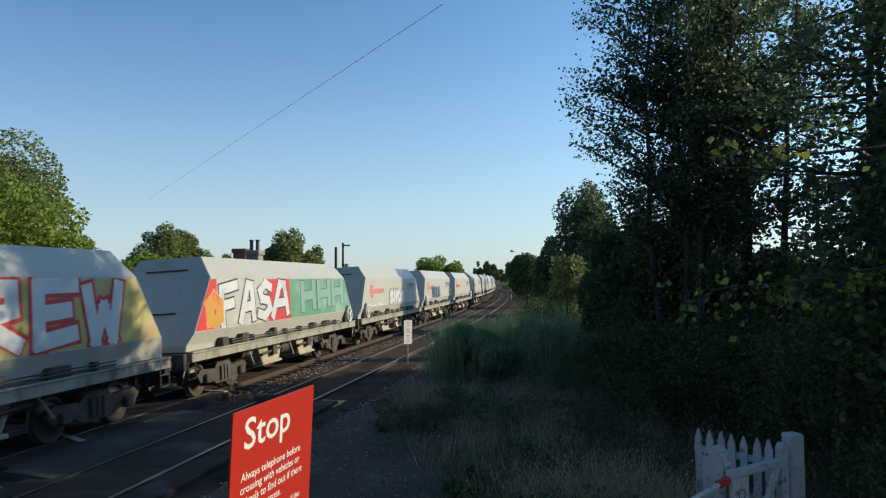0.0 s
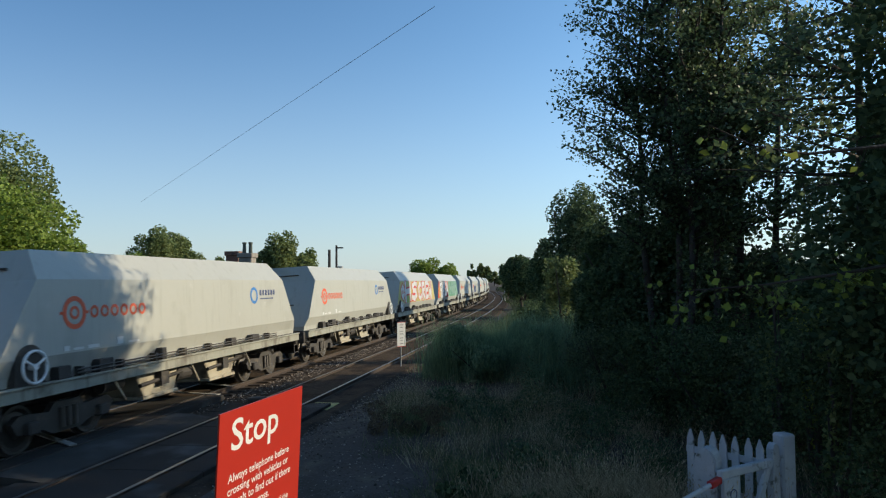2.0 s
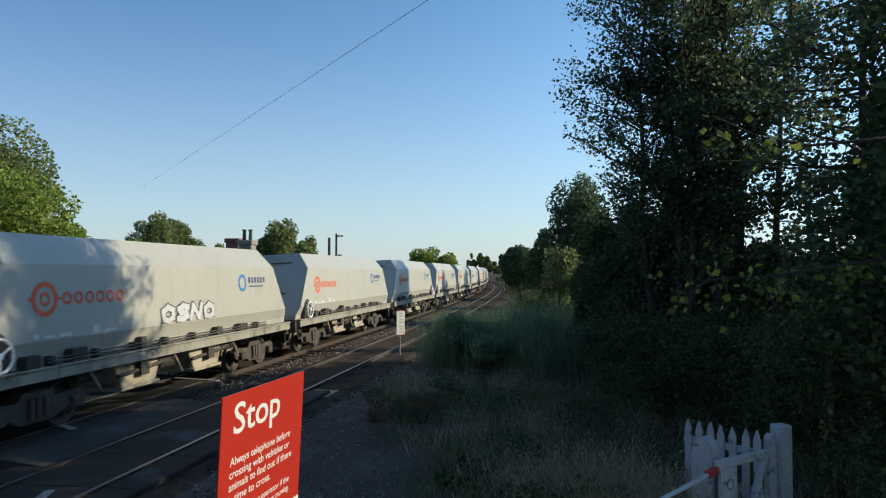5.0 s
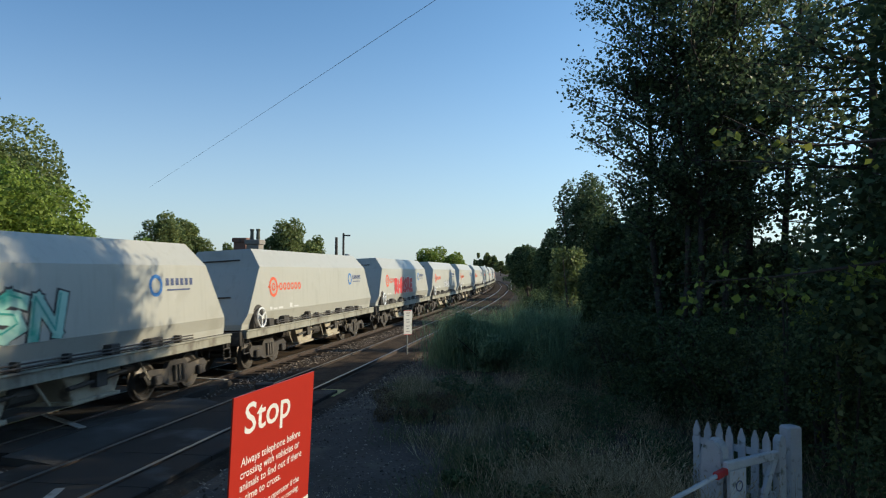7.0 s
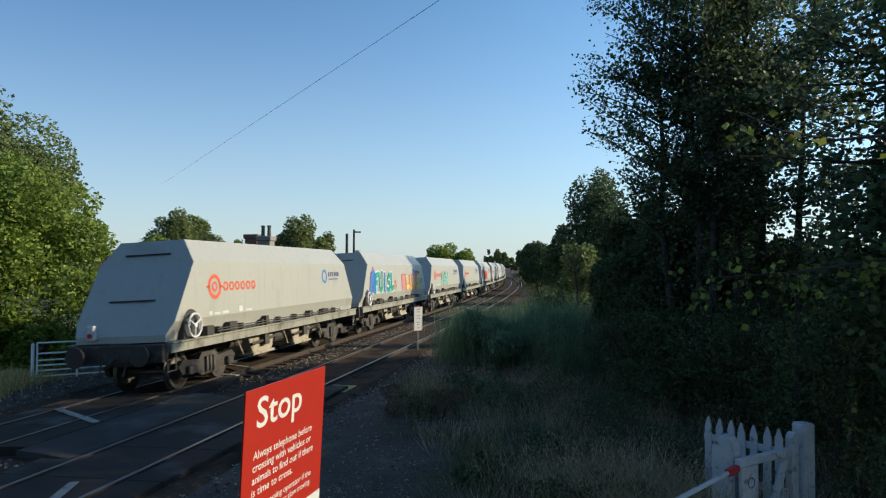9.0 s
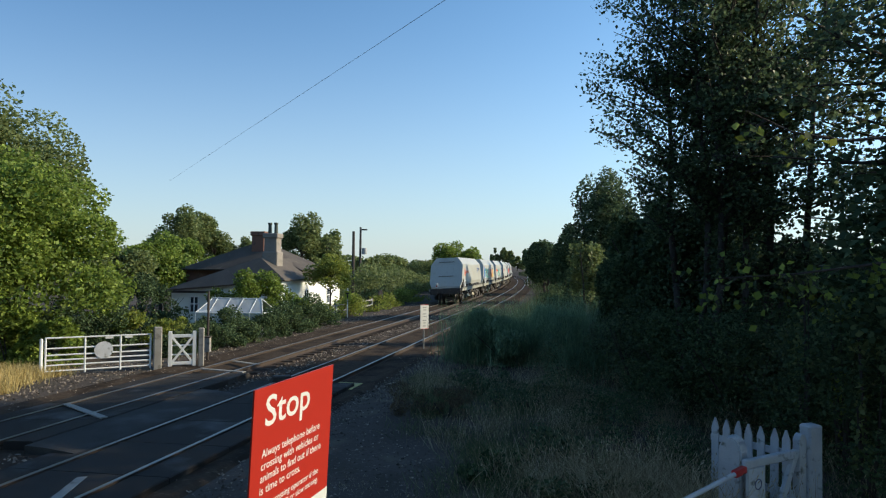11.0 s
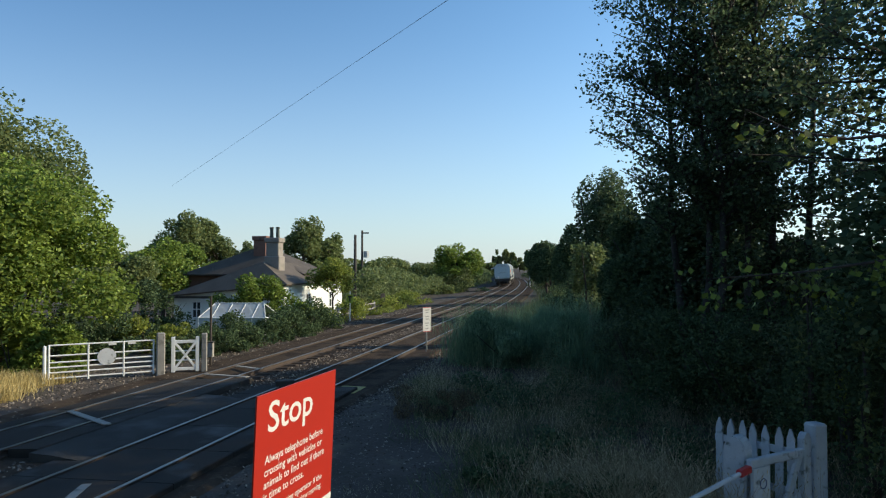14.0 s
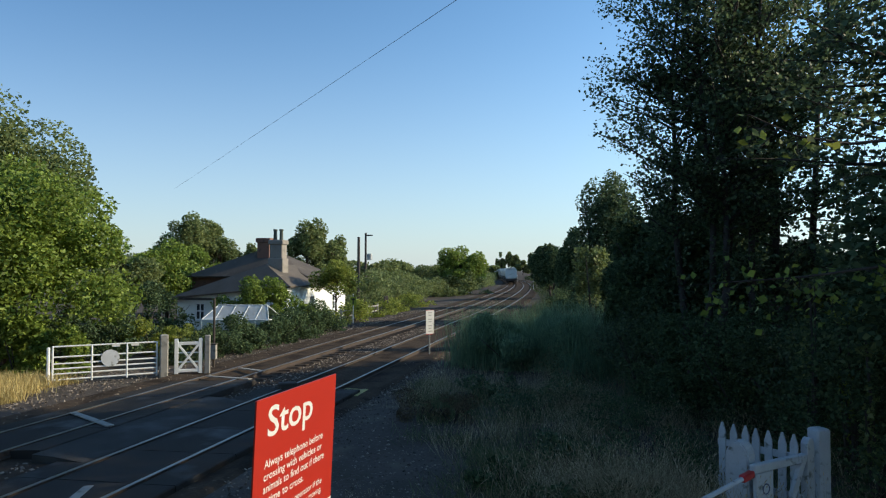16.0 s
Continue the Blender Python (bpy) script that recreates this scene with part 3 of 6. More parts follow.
    # bogies
    for bx in (2.75, PITCH - 2.75):
        bm = bmesh.new()
        for y in (-1.02, 1.02):
            prism(bm, [(bx - 1.45, 0.62), (bx - 1.25, 0.76), (bx - 0.5, 0.70), (bx - 0.35, 0.86), (bx + 0.35, 0.86), (bx + 0.5, 0.70), (bx + 1.25, 0.76), (bx + 1.45, 0.62),
                       (bx + 1.3, 0.40), (bx + 0.7, 0.40), (bx + 0.4, 0.26), (bx - 0.4, 0.26), (bx - 0.7, 0.40), (bx - 1.3, 0.40)], y - 0.07, y + 0.07)
        box(bm, bx - 0.3, bx + 0.3, -1.0, 1.0, 0.5, 0.8)
        bogie = part("bogie", bm, M_UNDER, w, "dark oily cast bogie frame")
        for y in (-1.12, 1.12):
            bm = bmesh.new()
            for k in (-0.18, 0, 0.18):
                rod(bm, (bx + k, y, 0.34), (bx + k, y, 0.74), 0.06, 0.06, 8)
            part("spring_nest", bm, M_WHEEL, bogie)
        for wx in (bx - 1.0, bx + 1.0):
            bm = bmesh.new()
            lathe(bm, [(0.08, -0.76), (0.18, -0.80), (0.34, -0.74), (0.40, -0.80), (0.46, -0.80), (0.47, -0.70), (0.50, -0.68), (0.50, -0.66), (0.08, -0.66)], None, 24)
            lathe(bm, [(0.08, 0.66), (0.50, 0.66), (0.50, 0.68), (0.47, 0.70), (0.46, 0.80), (0.40, 0.80), (0.34, 0.74), (0.18, 0.80), (0.08, 0.76)], None, 24)
            rod(bm, (0, -1.0, 0), (0, 1.0, 0), 0.08, 0.08, 10)
            part("wheelset", bm, M_WHEEL, bogie, at=pose(wx, 0, 0.465))
            for y in (-1.12, 1.12):
                part("axlebox", boxes((wx - 0.15, wx + 0.15, y - 0.1, y + 0.1, 0.36, 0.60), bevel=0.03), M_UNDER, bogie)
    # side handwheel at the trailing end; dark plate paints the shade of its recess
    bm = bmesh.new()
    lathe(bm, [(0.0, -1.395), (0.36, -1.395), (0.36, -1.2), (0.0, -1.2)], pose(WX, 0, 1.72), 22)
    box(bm, WX - 0.36, WX + 0.36, -1.39, -1.2, 1.34, 1.72)
    part("recess", bm, M_UNDER, w, "flat dark rounded plate standing for a shaded handwheel hollow")
    part("handwheel", handwheel(), M_WHITE, w, "white spoked handbrake wheel", at=pose(WX, -1.5, 1.66))
    # white data panels and dirt boxes low on the side
    for x, ww, h in ((2.35, 0.16, 0.10), (2.62, 0.30, 0.05), (3.05, 0.35, 0.07), (4.0, 0.22, 0.16), (4.4, 0.4, 0.05)):
        part("data_panel", boxes((x, x + ww, -1.388, -1.383, 1.86, 1.86 + h)), M_SIGNWHITE, w)
    for a, b, hgt in ((2.1, 2.45, 1.58), (3.3, 3.75, 1.6), (9.2, 9.5, 1.56), (5.6, 5.8, 1.62), (10.6, 11.1, 1.55)):
        part("valve_box", boxes((a, b, -1.46, -1.24, 1.335, hgt), bevel=0.01), M_UNDER, w)
    for x, z, r in ((4.2, 0.95, 0.16), (7.1, 0.85, 0.2), (10.3, 0.95, 0.16)):
        bm = bmesh.new()
        rod(bm, (x - 0.35, -1.0, z), (x + 0.35, -1.0, z), r, r, 12)
        part("air_tank", bm, M_UNDER, w)
    for x in (4.0, 7.2, 10.4):
        bm = bmesh.new()
        rod(bm, (x, -1.26, 1.1), (x + 0.5, -1.2, 0.55), 0.03, 0.03, 6)
        part("brake_rod", bm, M_WAGON_DIRT, w)
    for x in (0.62, PITCH - 0.62):
        bm = bmesh.new()
        for zz in (0.62, 0.9):
            rod(bm, (x - 0.18, -1.34, zz), (x + 0.18, -1.34, zz), 0.018, 0.018, 6)
        for xx in (x - 0.18, x + 0.18):
            rod(bm, (xx, -1.34, 0.6), (xx, -1.34, 1.1), 0.018, 0.018, 6)
        part("footstep", bm, M_UNDER, w)
    return w


def handwheel():
    bm = bmesh.new()
    n, R = 24, 0.30
    for i in range(n):
        a, b = i * math.tau / n, (i + 1) * math.tau / n
        rod(bm, (R * math.cos(a), 0, R * math.sin(a)), (R * math.cos(b), 0, R * math.sin(b)), 0.028, 0.028, 6)
    for a in (0.52, 2.61, 4.71):
        rod(bm, (0, 0, 0), (R * math.cos(a), 0, R * math.sin(a)), 0.025, 0.025, 6)
    lathe(bm, [(0.0, -0.03), (0.06, -0.03), (0.06, 0.12), (0.0, 0.12)], None, 10)
    return bm


# ---- lettering and sprayed shapes on the wagon sides, all on the side plane at y = -1.385
SIDE = -1.385


def flat_shape(bm, pts, y0, t=0.004):
    prism(bm, pts, y0 - t, y0)


def ring_shape(bm, cx, cz, r0, r1, y0, n=28, a0=0.0, a1=math.tau):
    for i in range(n):
        a, b = a0 + (a1 - a0) * i / n, a0 + (a1 - a0) * (i + 1) / n
        flat_shape(bm, [(cx + r0 * math.cos(a), cz + r0 * math.sin(a)), (cx + r1 * math.cos(a), cz + r1 * math.sin(a)),
                        (cx + r1 * math.cos(b), cz + r1 * math.sin(b)), (cx + r0 * math.cos(b), cz + r0 * math.sin(b))], y0)


def orange_mark(w):
    bm = bmesh.new()
    cx, cz = 2.68, 2.62
    ring_shape(bm, cx, cz, 0.24, 0.34, SIDE)
    ring_shape(bm, cx, cz, 0.08, 0.14, SIDE)
    flat_shape(bm, [(cx - 0.42, cz - 0.03), (cx - 0.26, cz - 0.03), (cx - 0.26, cz + 0.03), (cx - 0.42, cz + 0.03)], SIDE)
    flat_shape(bm, [(cx + 0.26, cz - 0.03), (cx + 0.42, cz - 0.03), (cx + 0.42, cz + 0.03), (cx + 0.26, cz + 0.03)], SIDE)
    part("ring_mark", bm, M_ORANGE, w, "orange double ring mark")
    for k in range(6):
        bm = bmesh.new()
        ring_shape(bm, cx + 0.60 + k * 0.335, cz, 0.075, 0.135, SIDE, 16)
        part("mark_ring", bm, M_ORANGE, w)


def blue_mark(w, x0=11.0):
    bm = bmesh.new()
    ring_shape(bm, x0, 2.80, 0.18, 0.27, SIDE)
    part("ring_mark", bm, M_BLUE, w, "blue ring mark")
    for k in range(6):
        bm = bmesh.new()
        x = x0 + 0.42 + k * 0.215
        flat_shape(bm, [(x, 2.79), (x + 0.13, 2.79), (x + 0.13, 2.97), (x, 2.97)], SIDE)
        part("mark_bar", bm, M_NAVY, w)
    bm = bmesh.new()
    flat_shape(bm, [(x0 + 0.46, 2.66), (x0 + 1.5, 2.66), (x0 + 1.5, 2.70), (x0 + 0.46, 2.70)], SIDE)
    part("mark_underline", bm, M_NAVY, w)


# strokes of block letters in a unit box: each stroke is a run of corners
GLYPHS = {
    "E": [[(1, 0.05), (0.1, 0), (0, 1), (0.95, 0.95)], [(0.05, 0.5), (0.8, 0.5)]],
    "W": [[(0, 1), (0.2, 0), (0.5, 0.62), (0.75, 0), (1, 1)]],
    "A": [[(0, 0), (0.45, 1), (0.75, 0.95), (1, 0)], [(0.25, 0.36), (0.85, 0.36)]],
    "S": [[(1, 0.85), (0.55, 1), (0.1, 0.8), (0.25, 0.55), (0.8, 0.45), (0.95, 0.2), (0.5, 0), (0, 0.12)]],
    "F": [[(0.1, 0), (0, 0.95), (1, 1)], [(0.05, 0.5), (0.75, 0.52)]],
    "U": [[(0, 1), (0.1, 0.1), (0.5, 0), (0.9, 0.1), (1, 1)]],
    "I": [[(0.45, 0), (0.55, 1)]],
    "L": [[(0.1, 1), (0.2, 0.05), (1, 0.12)]],
    "R": [[(0.1, 0), (0, 1), (0.75, 0.95), (0.8, 0.58), (0.1, 0.48), (0.95, 0)]],
    "H": [[(0, 0), (0.05, 1)], [(0, 0.5), (1, 0.5)], [(0.95, 0), (1, 1)]],
    "C": [[(0.95, 0.85), (0.5, 1), (0.05, 0.75), (0.1, 0.2), (0.5, 0), (1, 0.15)]],
    "N": [[(0, 0), (0.1, 1), (0.85, 0), (1, 1)]],
    "O": [[(0.5, 1), (0.05, 0.75), (0.1, 0.2), (0.5, 0), (0.92, 0.2), (0.95, 0.75), (0.5, 1)]],
    "~": [[(0, 0.3), (0.25, 0.8), (0.45, 0.2), (0.7, 0.9), (1, 0.4)]],
    "^": [[(0, 0), (0.3, 0.75), (0.6, 1), (0.9, 0.7), (0.7, 0.1)]],
}


def stroke_mesh(lines, width, depth):
    """Flat bands along runs of corners, each a hair in front of the one before."""
    bm = bmesh.new()
    k = 0
    for run in lines:
        for (ax, az), (bx, bz) in zip(run, run[1:]):
            d = Vector((bx - ax, bz - az))
            if d.length < 1e-4:
                continue
            d.normalize()
            nx, nz = -d.y * width / 2, d.x * width / 2
            ex, ez = d.x * width * 0.42, d.y * width * 0.42
            y = depth - 0.0004 * k
            k += 1
            pts = [(ax - ex + nx, az - ez + nz), (ax - ex - nx, az - ez - nz), (bx + ex - nx, bz + ez - nz), (bx + ex + nx, bz + ez + nz)]
            bm.faces.new([bm.verts.new((px, y, min(3.285, max(1.83, pz)))) for px, pz in pts])
    return bm


def sprayed(w, x0, x1, z0, z1, text, fill, edge, seed, cloud=None, fat=0.30, rim=0.10, shine=None):
    """A row of fat sprayed letters, each with a contrasting outline."""
    if cloud is not None:
        def end(z):
            return 0.80 + (z - 1.84) * 0.62
        a, b, mat = cloud
        lo, hi = max(a, end(1.85)), min(b, PITCH - end(1.85))
        lo2, hi2 = max(a, end(3.25)), min(b, PITCH - end(3.25))
        bm = bmesh.new()
        flat_shape(bm, [(lo, 1.85), (hi, 1.85), (hi2, 3.25), (lo2, 3.25)], SIDE, 0.003)
        part("sprayed_ground", bm, mat, w, "sprayed colour over the whole panel")
    rng = random.Random(seed)
    step = (x1 - x0) / len(text)
    H = z1 - z0
    for k, ch in enumerate(text):
        gx, gw = x0 + k * step + step * 0.14, step * 0.72
        dz, lean = rng.uniform(-0.05, 0.05) * H, rng.uniform(-0.05, 0.12) * step
        lines = [[(gx + u * gw + lean * (v - 0.5), z0 + 0.12 * H + dz + v * 0.76 * H + 0.05 * H * (u - 0.5)) for u, v in run] for run in GLYPHS[ch]]
        wd = fat * min(step, H)
        part("outline", stroke_mesh(lines, wd + rim, SIDE - 0.005 - 0.004 * (k % 2)), edge, w)
        part("letter", stroke_mesh(lines, wd, SIDE - 0.014 - 0.004 * (k % 2)), fill if not isinstance(fill, tuple) else fill[k % len(fill)], w)
        if shine is not None:
            up = [[(px - wd * 0.25, pz + wd * 0.25) for px, pz in run] for run in lines]
            part("shine", stroke_mesh(up, wd * 0.14, SIDE - 0.023 - 0.004 * (k % 2)), shine, w)


def build_train():
    base, turned = build_wagon(), build_wagon(True)
    far_wheel = {7, 10, 12, 15, 18}
    used, wagons = set(), []
    for i in range(N_WAGONS):
        b = turned if i in far_wheel else base
        wagons.append(copy_thing(b, Matrix.Identity(4)) if b.name in used else b)
        used.add(b.name)
    # what is painted on each: (x0, x1, z0, z1, letters, fill, outline, cloud, fatness, rim, highlight)
    paint = {
        1: [(1.9, 3.0, 1.86, 2.95, "^", M_BLUE, M_CRIMSON, None, 0.42, 0.10, None), (2.65, 6.4, 1.84, 2.92, "FUISL", (M_TEAL, M_TEAL, M_BLUE, M_TEAL, M_TEAL), M_SIGNWHITE, None, 0.36, 0.13, M_DEEPTEAL),
            (6.2, 7.0, 1.86, 2.5, "~", M_PINK, M_CRIMSON, None, 0.2, 0.05, None), (8.1, 12.6, 1.84, 2.75, "RLUNS", (M_PINK, M_YELLOWSPRAY, M_ORANGESPRAY), M_CRIMSON, None, 0.30, 0.09, None),
            (12.4, 13.5, 2.0, 2.6, "N~", M_INK, M_SILVER, None, 0.06, 0.01, None)],
        2: [(5.0, 8.0, 1.84, 2.75, "ASN", M_PALETEAL, M_INK, None, 0.30, 0.09, M_TEAL), (2.9, 3.6, 1.84, 2.05, "A", M_SIGNWHITE, M_INK, None, 0.3, 0.04, None)],
        4: [(4.2, 9.0, 1.84, 2.75, "RHNSRE", M_CRIMSON, M_SILVER, None, 0.34, 0.07, None)],
        5: [(6.5, 9.2, 1.84, 2.3, "OSNO", M_SILVER, M_INK, None, 0.34, 0.06, None)],
        11: [(1.9, 2.8, 2.1, 2.95, "O", M_SILVER, M_CRIMSON, (0, 20, M_MURAL), 0.34, 0.16, None), (2.85, 7.1, 1.84, 3.27, "HS", M_SILVER, M_CRIMSON, None, 0.25, 0.20, None), (7.35, 12.9, 1.84, 3.27, "CREW", M_SILVER, M_CRIMSON, None, 0.23, 0.18, None)],
        12: [(1.4, 2.3, 1.86, 2.8, "O", M_OCHRE, M_ORANGESPRAY, (0, 2.0, M_CRIMSON), 0.4, 0.10, None), (2.05, 5.7, 1.86, 3.26, "FAS", M_SILVER, M_INK, (2.0, 5.3, M_PALEGREY), 0.24, 0.10, None), (5.5, 7.2, 1.9, 3.25, "A", M_SILVER, M_INK, (5.3, 7.2, M_CRIMSON), 0.22, 0.10, None),
             (8.1, 13.2, 2.1, 3.25, "HHH", M_GREYGREEN, M_DEEPTEAL, (7.2, 20, M_GREEN), 0.3, 0.07, None)],
        13: [(6.2, 9.8, 1.84, 2.6, "SNOS", M_SILVER, M_INK, None, 0.38, 0.09, None)],
        14: [(4.0, 8.0, 1.84, 2.7, "NRESI", M_NAVY, M_SILVER, None, 0.34, 0.06, None)],
    }
    words = {1: "pale grey hopper wagon sprayed with teal and pink shapes", 2: "pale grey hopper wagon with small teal sprayed shapes low down",
             4: "pale grey hopper wagon with crimson sprayed shapes",
             11: "hopper wagon sprayed with silver letters on ochre and green", 12: "hopper wagon sprayed with silver and green letters edged black",
             13: "pale grey hopper wagon with one silver sprayed patch"}
    for i, w in enumerate(wagons):
        if i not in (11, 12):
            orange_mark(w)
        if i not in (11, 12):
            blue_mark(w)
        for k, (x0, x1, z0, z1, text, fill, edge, cloud, fat, rim, shine) in enumerate(paint.get(i, ())):
            sprayed(w, x0, x1, z0, z1, text, fill, edge, 10 * i + k, cloud, fat, rim, shine)
        if i in words:
            w["label"] = words[i]
    # tail lamp on the last wagon
    w = wagons[0]
    w["label"] = "last pale grey hopper wagon, carrying a white tail lamp"
    bm = boxes((0.40, 0.56, 0.62, 0.84, 1.42, 1.80), bevel=0.03)
    lamp = part("tail_lamp", bm, M_SIGNWHITE, w, "white tail lamp")
    bm = bmesh.new()
    lathe(bm, [(0.0, 0.0), (0.06, 0.0), (0.06, 0.03), (0.0, 0.035)], pose(0.40, 0.73, 1.55, 0, 0, 90), 14)
    part("lens", bm, M_CRIMSON, lamp, "red lens")
    return wagons


# ---------------------------------------------------------------- signs, gates, fence
def text_mesh(body, size, mat, extrude=0.001):
    c = bpy.data.curves.new("lettering", 'FONT')
    c.body, c.size, c.extrude = body, size, extrude
    c.resolution_u, c.offset = 3, 0.010
    ob = bpy.data.objects.new("lettering", c)
    scene.collection.objects.link(ob)
    dg = bpy.context.evaluated_depsgraph_get()
    me = bpy.data.meshes.new_from_object(ob.evaluated_get(dg))
    bpy.data.objects.remove(ob)
    bpy.data.curves.remove(c)
    me.materials.clear()
    me.materials.append(mat)
    return me


def fit_text(body, width, x, z, mat, parent, cap=None):
    """A line of lettering on the sign's face, its left end at x and its base at z, as wide as given."""
    me = text_mesh(body, 1.0, mat, 0.0)
    xs = [v.co.x for v in me.vertices]
    k = width / (max(xs) - min(xs))
    h = k if cap is None else cap
    me.transform(Matrix.Translation((x, -0.0045, z)) @ pose(0, 0, 0, 90) @ Matrix.Diagonal((k, h, 1, 1)) @ Matrix.Translation((-min(xs), 0, 0)))
    part("lettering", me, None, parent)


def build_stop_sign():
    # face parallel to the track: local x along the track, z up, face towards -y of the sign
    a = Vector((-0.755, 2.775))
    W = 0.775
    th = math.degrees(math.atan2(math.cos(STOP_TH), math.sin(STOP_TH)))
    top = 2.73
    sign = empty("stop_sign", Matrix.Translation((a.x, a.y, top)) @ pose(0, 0, 0, 0, 0, th) @ pose(0, 0, 0, STOP_LEAN, 0, 0))
    tagged(sign, "red enamel crossing sign with white lettering on a post", "sign")
    H = 0.80
    board = part("board", boxes((0, W, -0.004, 0.004, -H, 0), bevel=0.001), M_RED, sign)
    part("footer_panel", boxes((0.003, W - 0.003, -0.006, -0.0045, -H + 0.002, -0.627)), M_SIGNWHITE, board, "white lower panel")
    part("post", boxes((W / 2 - 0.035, W / 2 + 0.035, 0.006, 0.076, -top - 0.5, -0.08), bevel=0.005), M_GREYPOST, sign)
    fit_text("Stop", 0.42, 0.097, -0.170, M_SIGNWHITE, board, 0.185)
    for z, line, w in ((-0.300, "Always telephone before", 0.56), (-0.352, "crossing with vehicles or", 0.556), (-0.404, "animals to find out if there", 0.585), (-0.456, "is time to cross.", 0.37)):
        fit_text(line, w, 0.083, z, M_SIGNWHITE, board, 0.050)
    part("text_bar", boxes((0.083, 0.18, -0.0062, -0.0045, -0.523, -0.497)), M_SIGNWHITE, board)
    fit_text("crossing operator if the", 0.455, 0.20, -0.523, M_SIGNWHITE, board, 0.042)
    part("text_bar", boxes((0.083, 0.34, -0.0062, -0.0045, -0.566, -0.540)), M_SIGNWHITE, board)
    fit_text("or slow moving.", 0.29, 0.365, -0.566, M_SIGNWHITE, board, 0.042)


STOP_TH = 0.262
STOP_LEAN = 2.6


def build_post_sign():
    x, y = (754 - 784) / 1200 * 27.3, 27.3
    p = empty("marker_sign", pose(x, y, ground_z(x, y), 0, 0, 38))
    tagged(p, "small white upright board with dark bars on a thin post", "sign")
    bm = bmesh.new()
    rod(bm, (0, 0, -0.3), (0, 0, 1.85), 0.03, 0.03, 8)
    part("post", bm, M_GREYPOST, p)
    b = part("board", boxes((-0.205, 0.205, -0.045, -0.03, 0.86, 1.83), bevel=0.004), M_SIGNWHITE, p)
    for k, (z, w) in enumerate(((1.72, 0.18), (1.62, 0.13), (1.46, 0.18), (1.36, 0.15), (1.20, 0.18), (1.10, 0.12), (0.98, 0.16))):
        part("text_bar", boxes((-w / 2, w / 2, -0.049, -0.0455, z - 0.02, z + 0.02)), M_GREYPOST, b)
    for z in (0.868, 1.822):
        part("border", boxes((-0.205, 0.205, -0.050, -0.0455, z - 0.008, z + 0.008)), M_CRIMSON, b, "red border strip")


def build_field_gate():
    a, b = Vector((-11.65, 20.1)), Vector((-9.2, 21.6))
    d = b - a
    L = d.length
    g = empty("field_gate", Matrix.Translation((a.x, a.y, -0.10)) @ pose(0, 0, 0, 0, 0, math.degrees(math.atan2(d.y, d.x))))
    tagged(g, "closed white tubular metal field gate with a round plate", "gate")
    zs = (0.10, 0.27, 0.42, 0.57, 0.77, 1.08)
    for z in zs:
        bm = bmesh.new()
        rod(bm, (0, 0, z), (L, 0, z), 0.024, 0.024, 8)
        part("rail", bm, M_WHITE, g)
    for x in (0.0, L * 0.36, L * 0.70, L):
        bm = bmesh.new()
        rod(bm, (x, 0, 0.02), (x, 0, 1.10), 0.028, 0.028, 8)
        part("upright", bm, M_WHITE, g)
    bm = bmesh.new()
    lathe(bm, [(0.0, -0.03), (0.26, -0.03), (0.26, -0.045), (0.0, -0.045)], pose(L * 0.535, 0, 0.66), 26)
    part("round_plate", bm, M_OLDWHITE, g, "round pale plate")
    for x in (L * 0.55, L * 0.74):
        part("small_label", boxes((x, x + 0.22, -0.04, -0.028, 1.0, 1.09)), M_SIGNWHITE, g)
    x0, y0 = a.x - 0.12, a.y - 0.05
    for (x, y, w, h) in ((-11.74, 20.03, 0.045, 1.08), (-9.02, 21.72, 0.125, 1.30)):
        p = part("gate_post", boxes((-w, w, -w, w, -0.4, h), bevel=0.03), M_WHITE if w < 0.1 else M_WEATHERED, at=pose(x, y, -0.1, 0, 0, 25))
        tagged(p, "weathered white square gate post", "post", "gate posts")


def build_wicket():
    a, b = Vector((-8.78, 21.95)), Vector((-7.98, 22.25))
    d = b - a
    L = d.length
    g = empty("wicket_gate", Matrix.Translation((a.x, a.y, -0.12)) @ pose(0, 0, 0, 0, 0, math.degrees(math.atan2(d.y, d.x))))
    tagged(g, "white wooden wicket gate with crossed braces", "gate")
    for x in (0.06, L - 0.06):
        part("stile", boxes((x - 0.06, x + 0.06, -0.04, 0.04, 0.02, 1.16), bevel=0.012), M_WHITE, g)
    for z in (0.12, 1.0):
        part("rail", boxes((0.1, L - 0.1, -0.03, 0.03, z - 0.05, z + 0.05), bevel=0.01), M_WHITE, g)
    for z in (0.4, 0.7):
        part("rail", boxes((0.1, L - 0.1, 0.0, 0.025, z - 0.02, z + 0.02), bevel=0.005), M_WHITE, g)
    ang = math.degrees(math.atan2(0.86, L - 0.2))
    ln = math.hypot(0.86, L - 0.2) / 2
    for sgn in (1, -1):
        part("brace", boxes((-ln, ln, -0.035 - 0.004 * sgn, -0.005 - 0.004 * sgn, -0.035, 0.035, pose(L / 2, 0, 0.56, 0, -sgn * ang, 0)), bevel=0.006), M_WHITE, g)
    for (x, y, w, h) in ((-7.84, 22.32, 0.085, 1.25),):
        p = part("gate_post", boxes((-w, w, -w, w, -0.4, h), bevel=0.02), M_WEATHERED, at=pose(x, y, -0.12, 0, 0, 15))
        tagged(p, "square wooden gate post beside the wicket", "post", "gate posts")


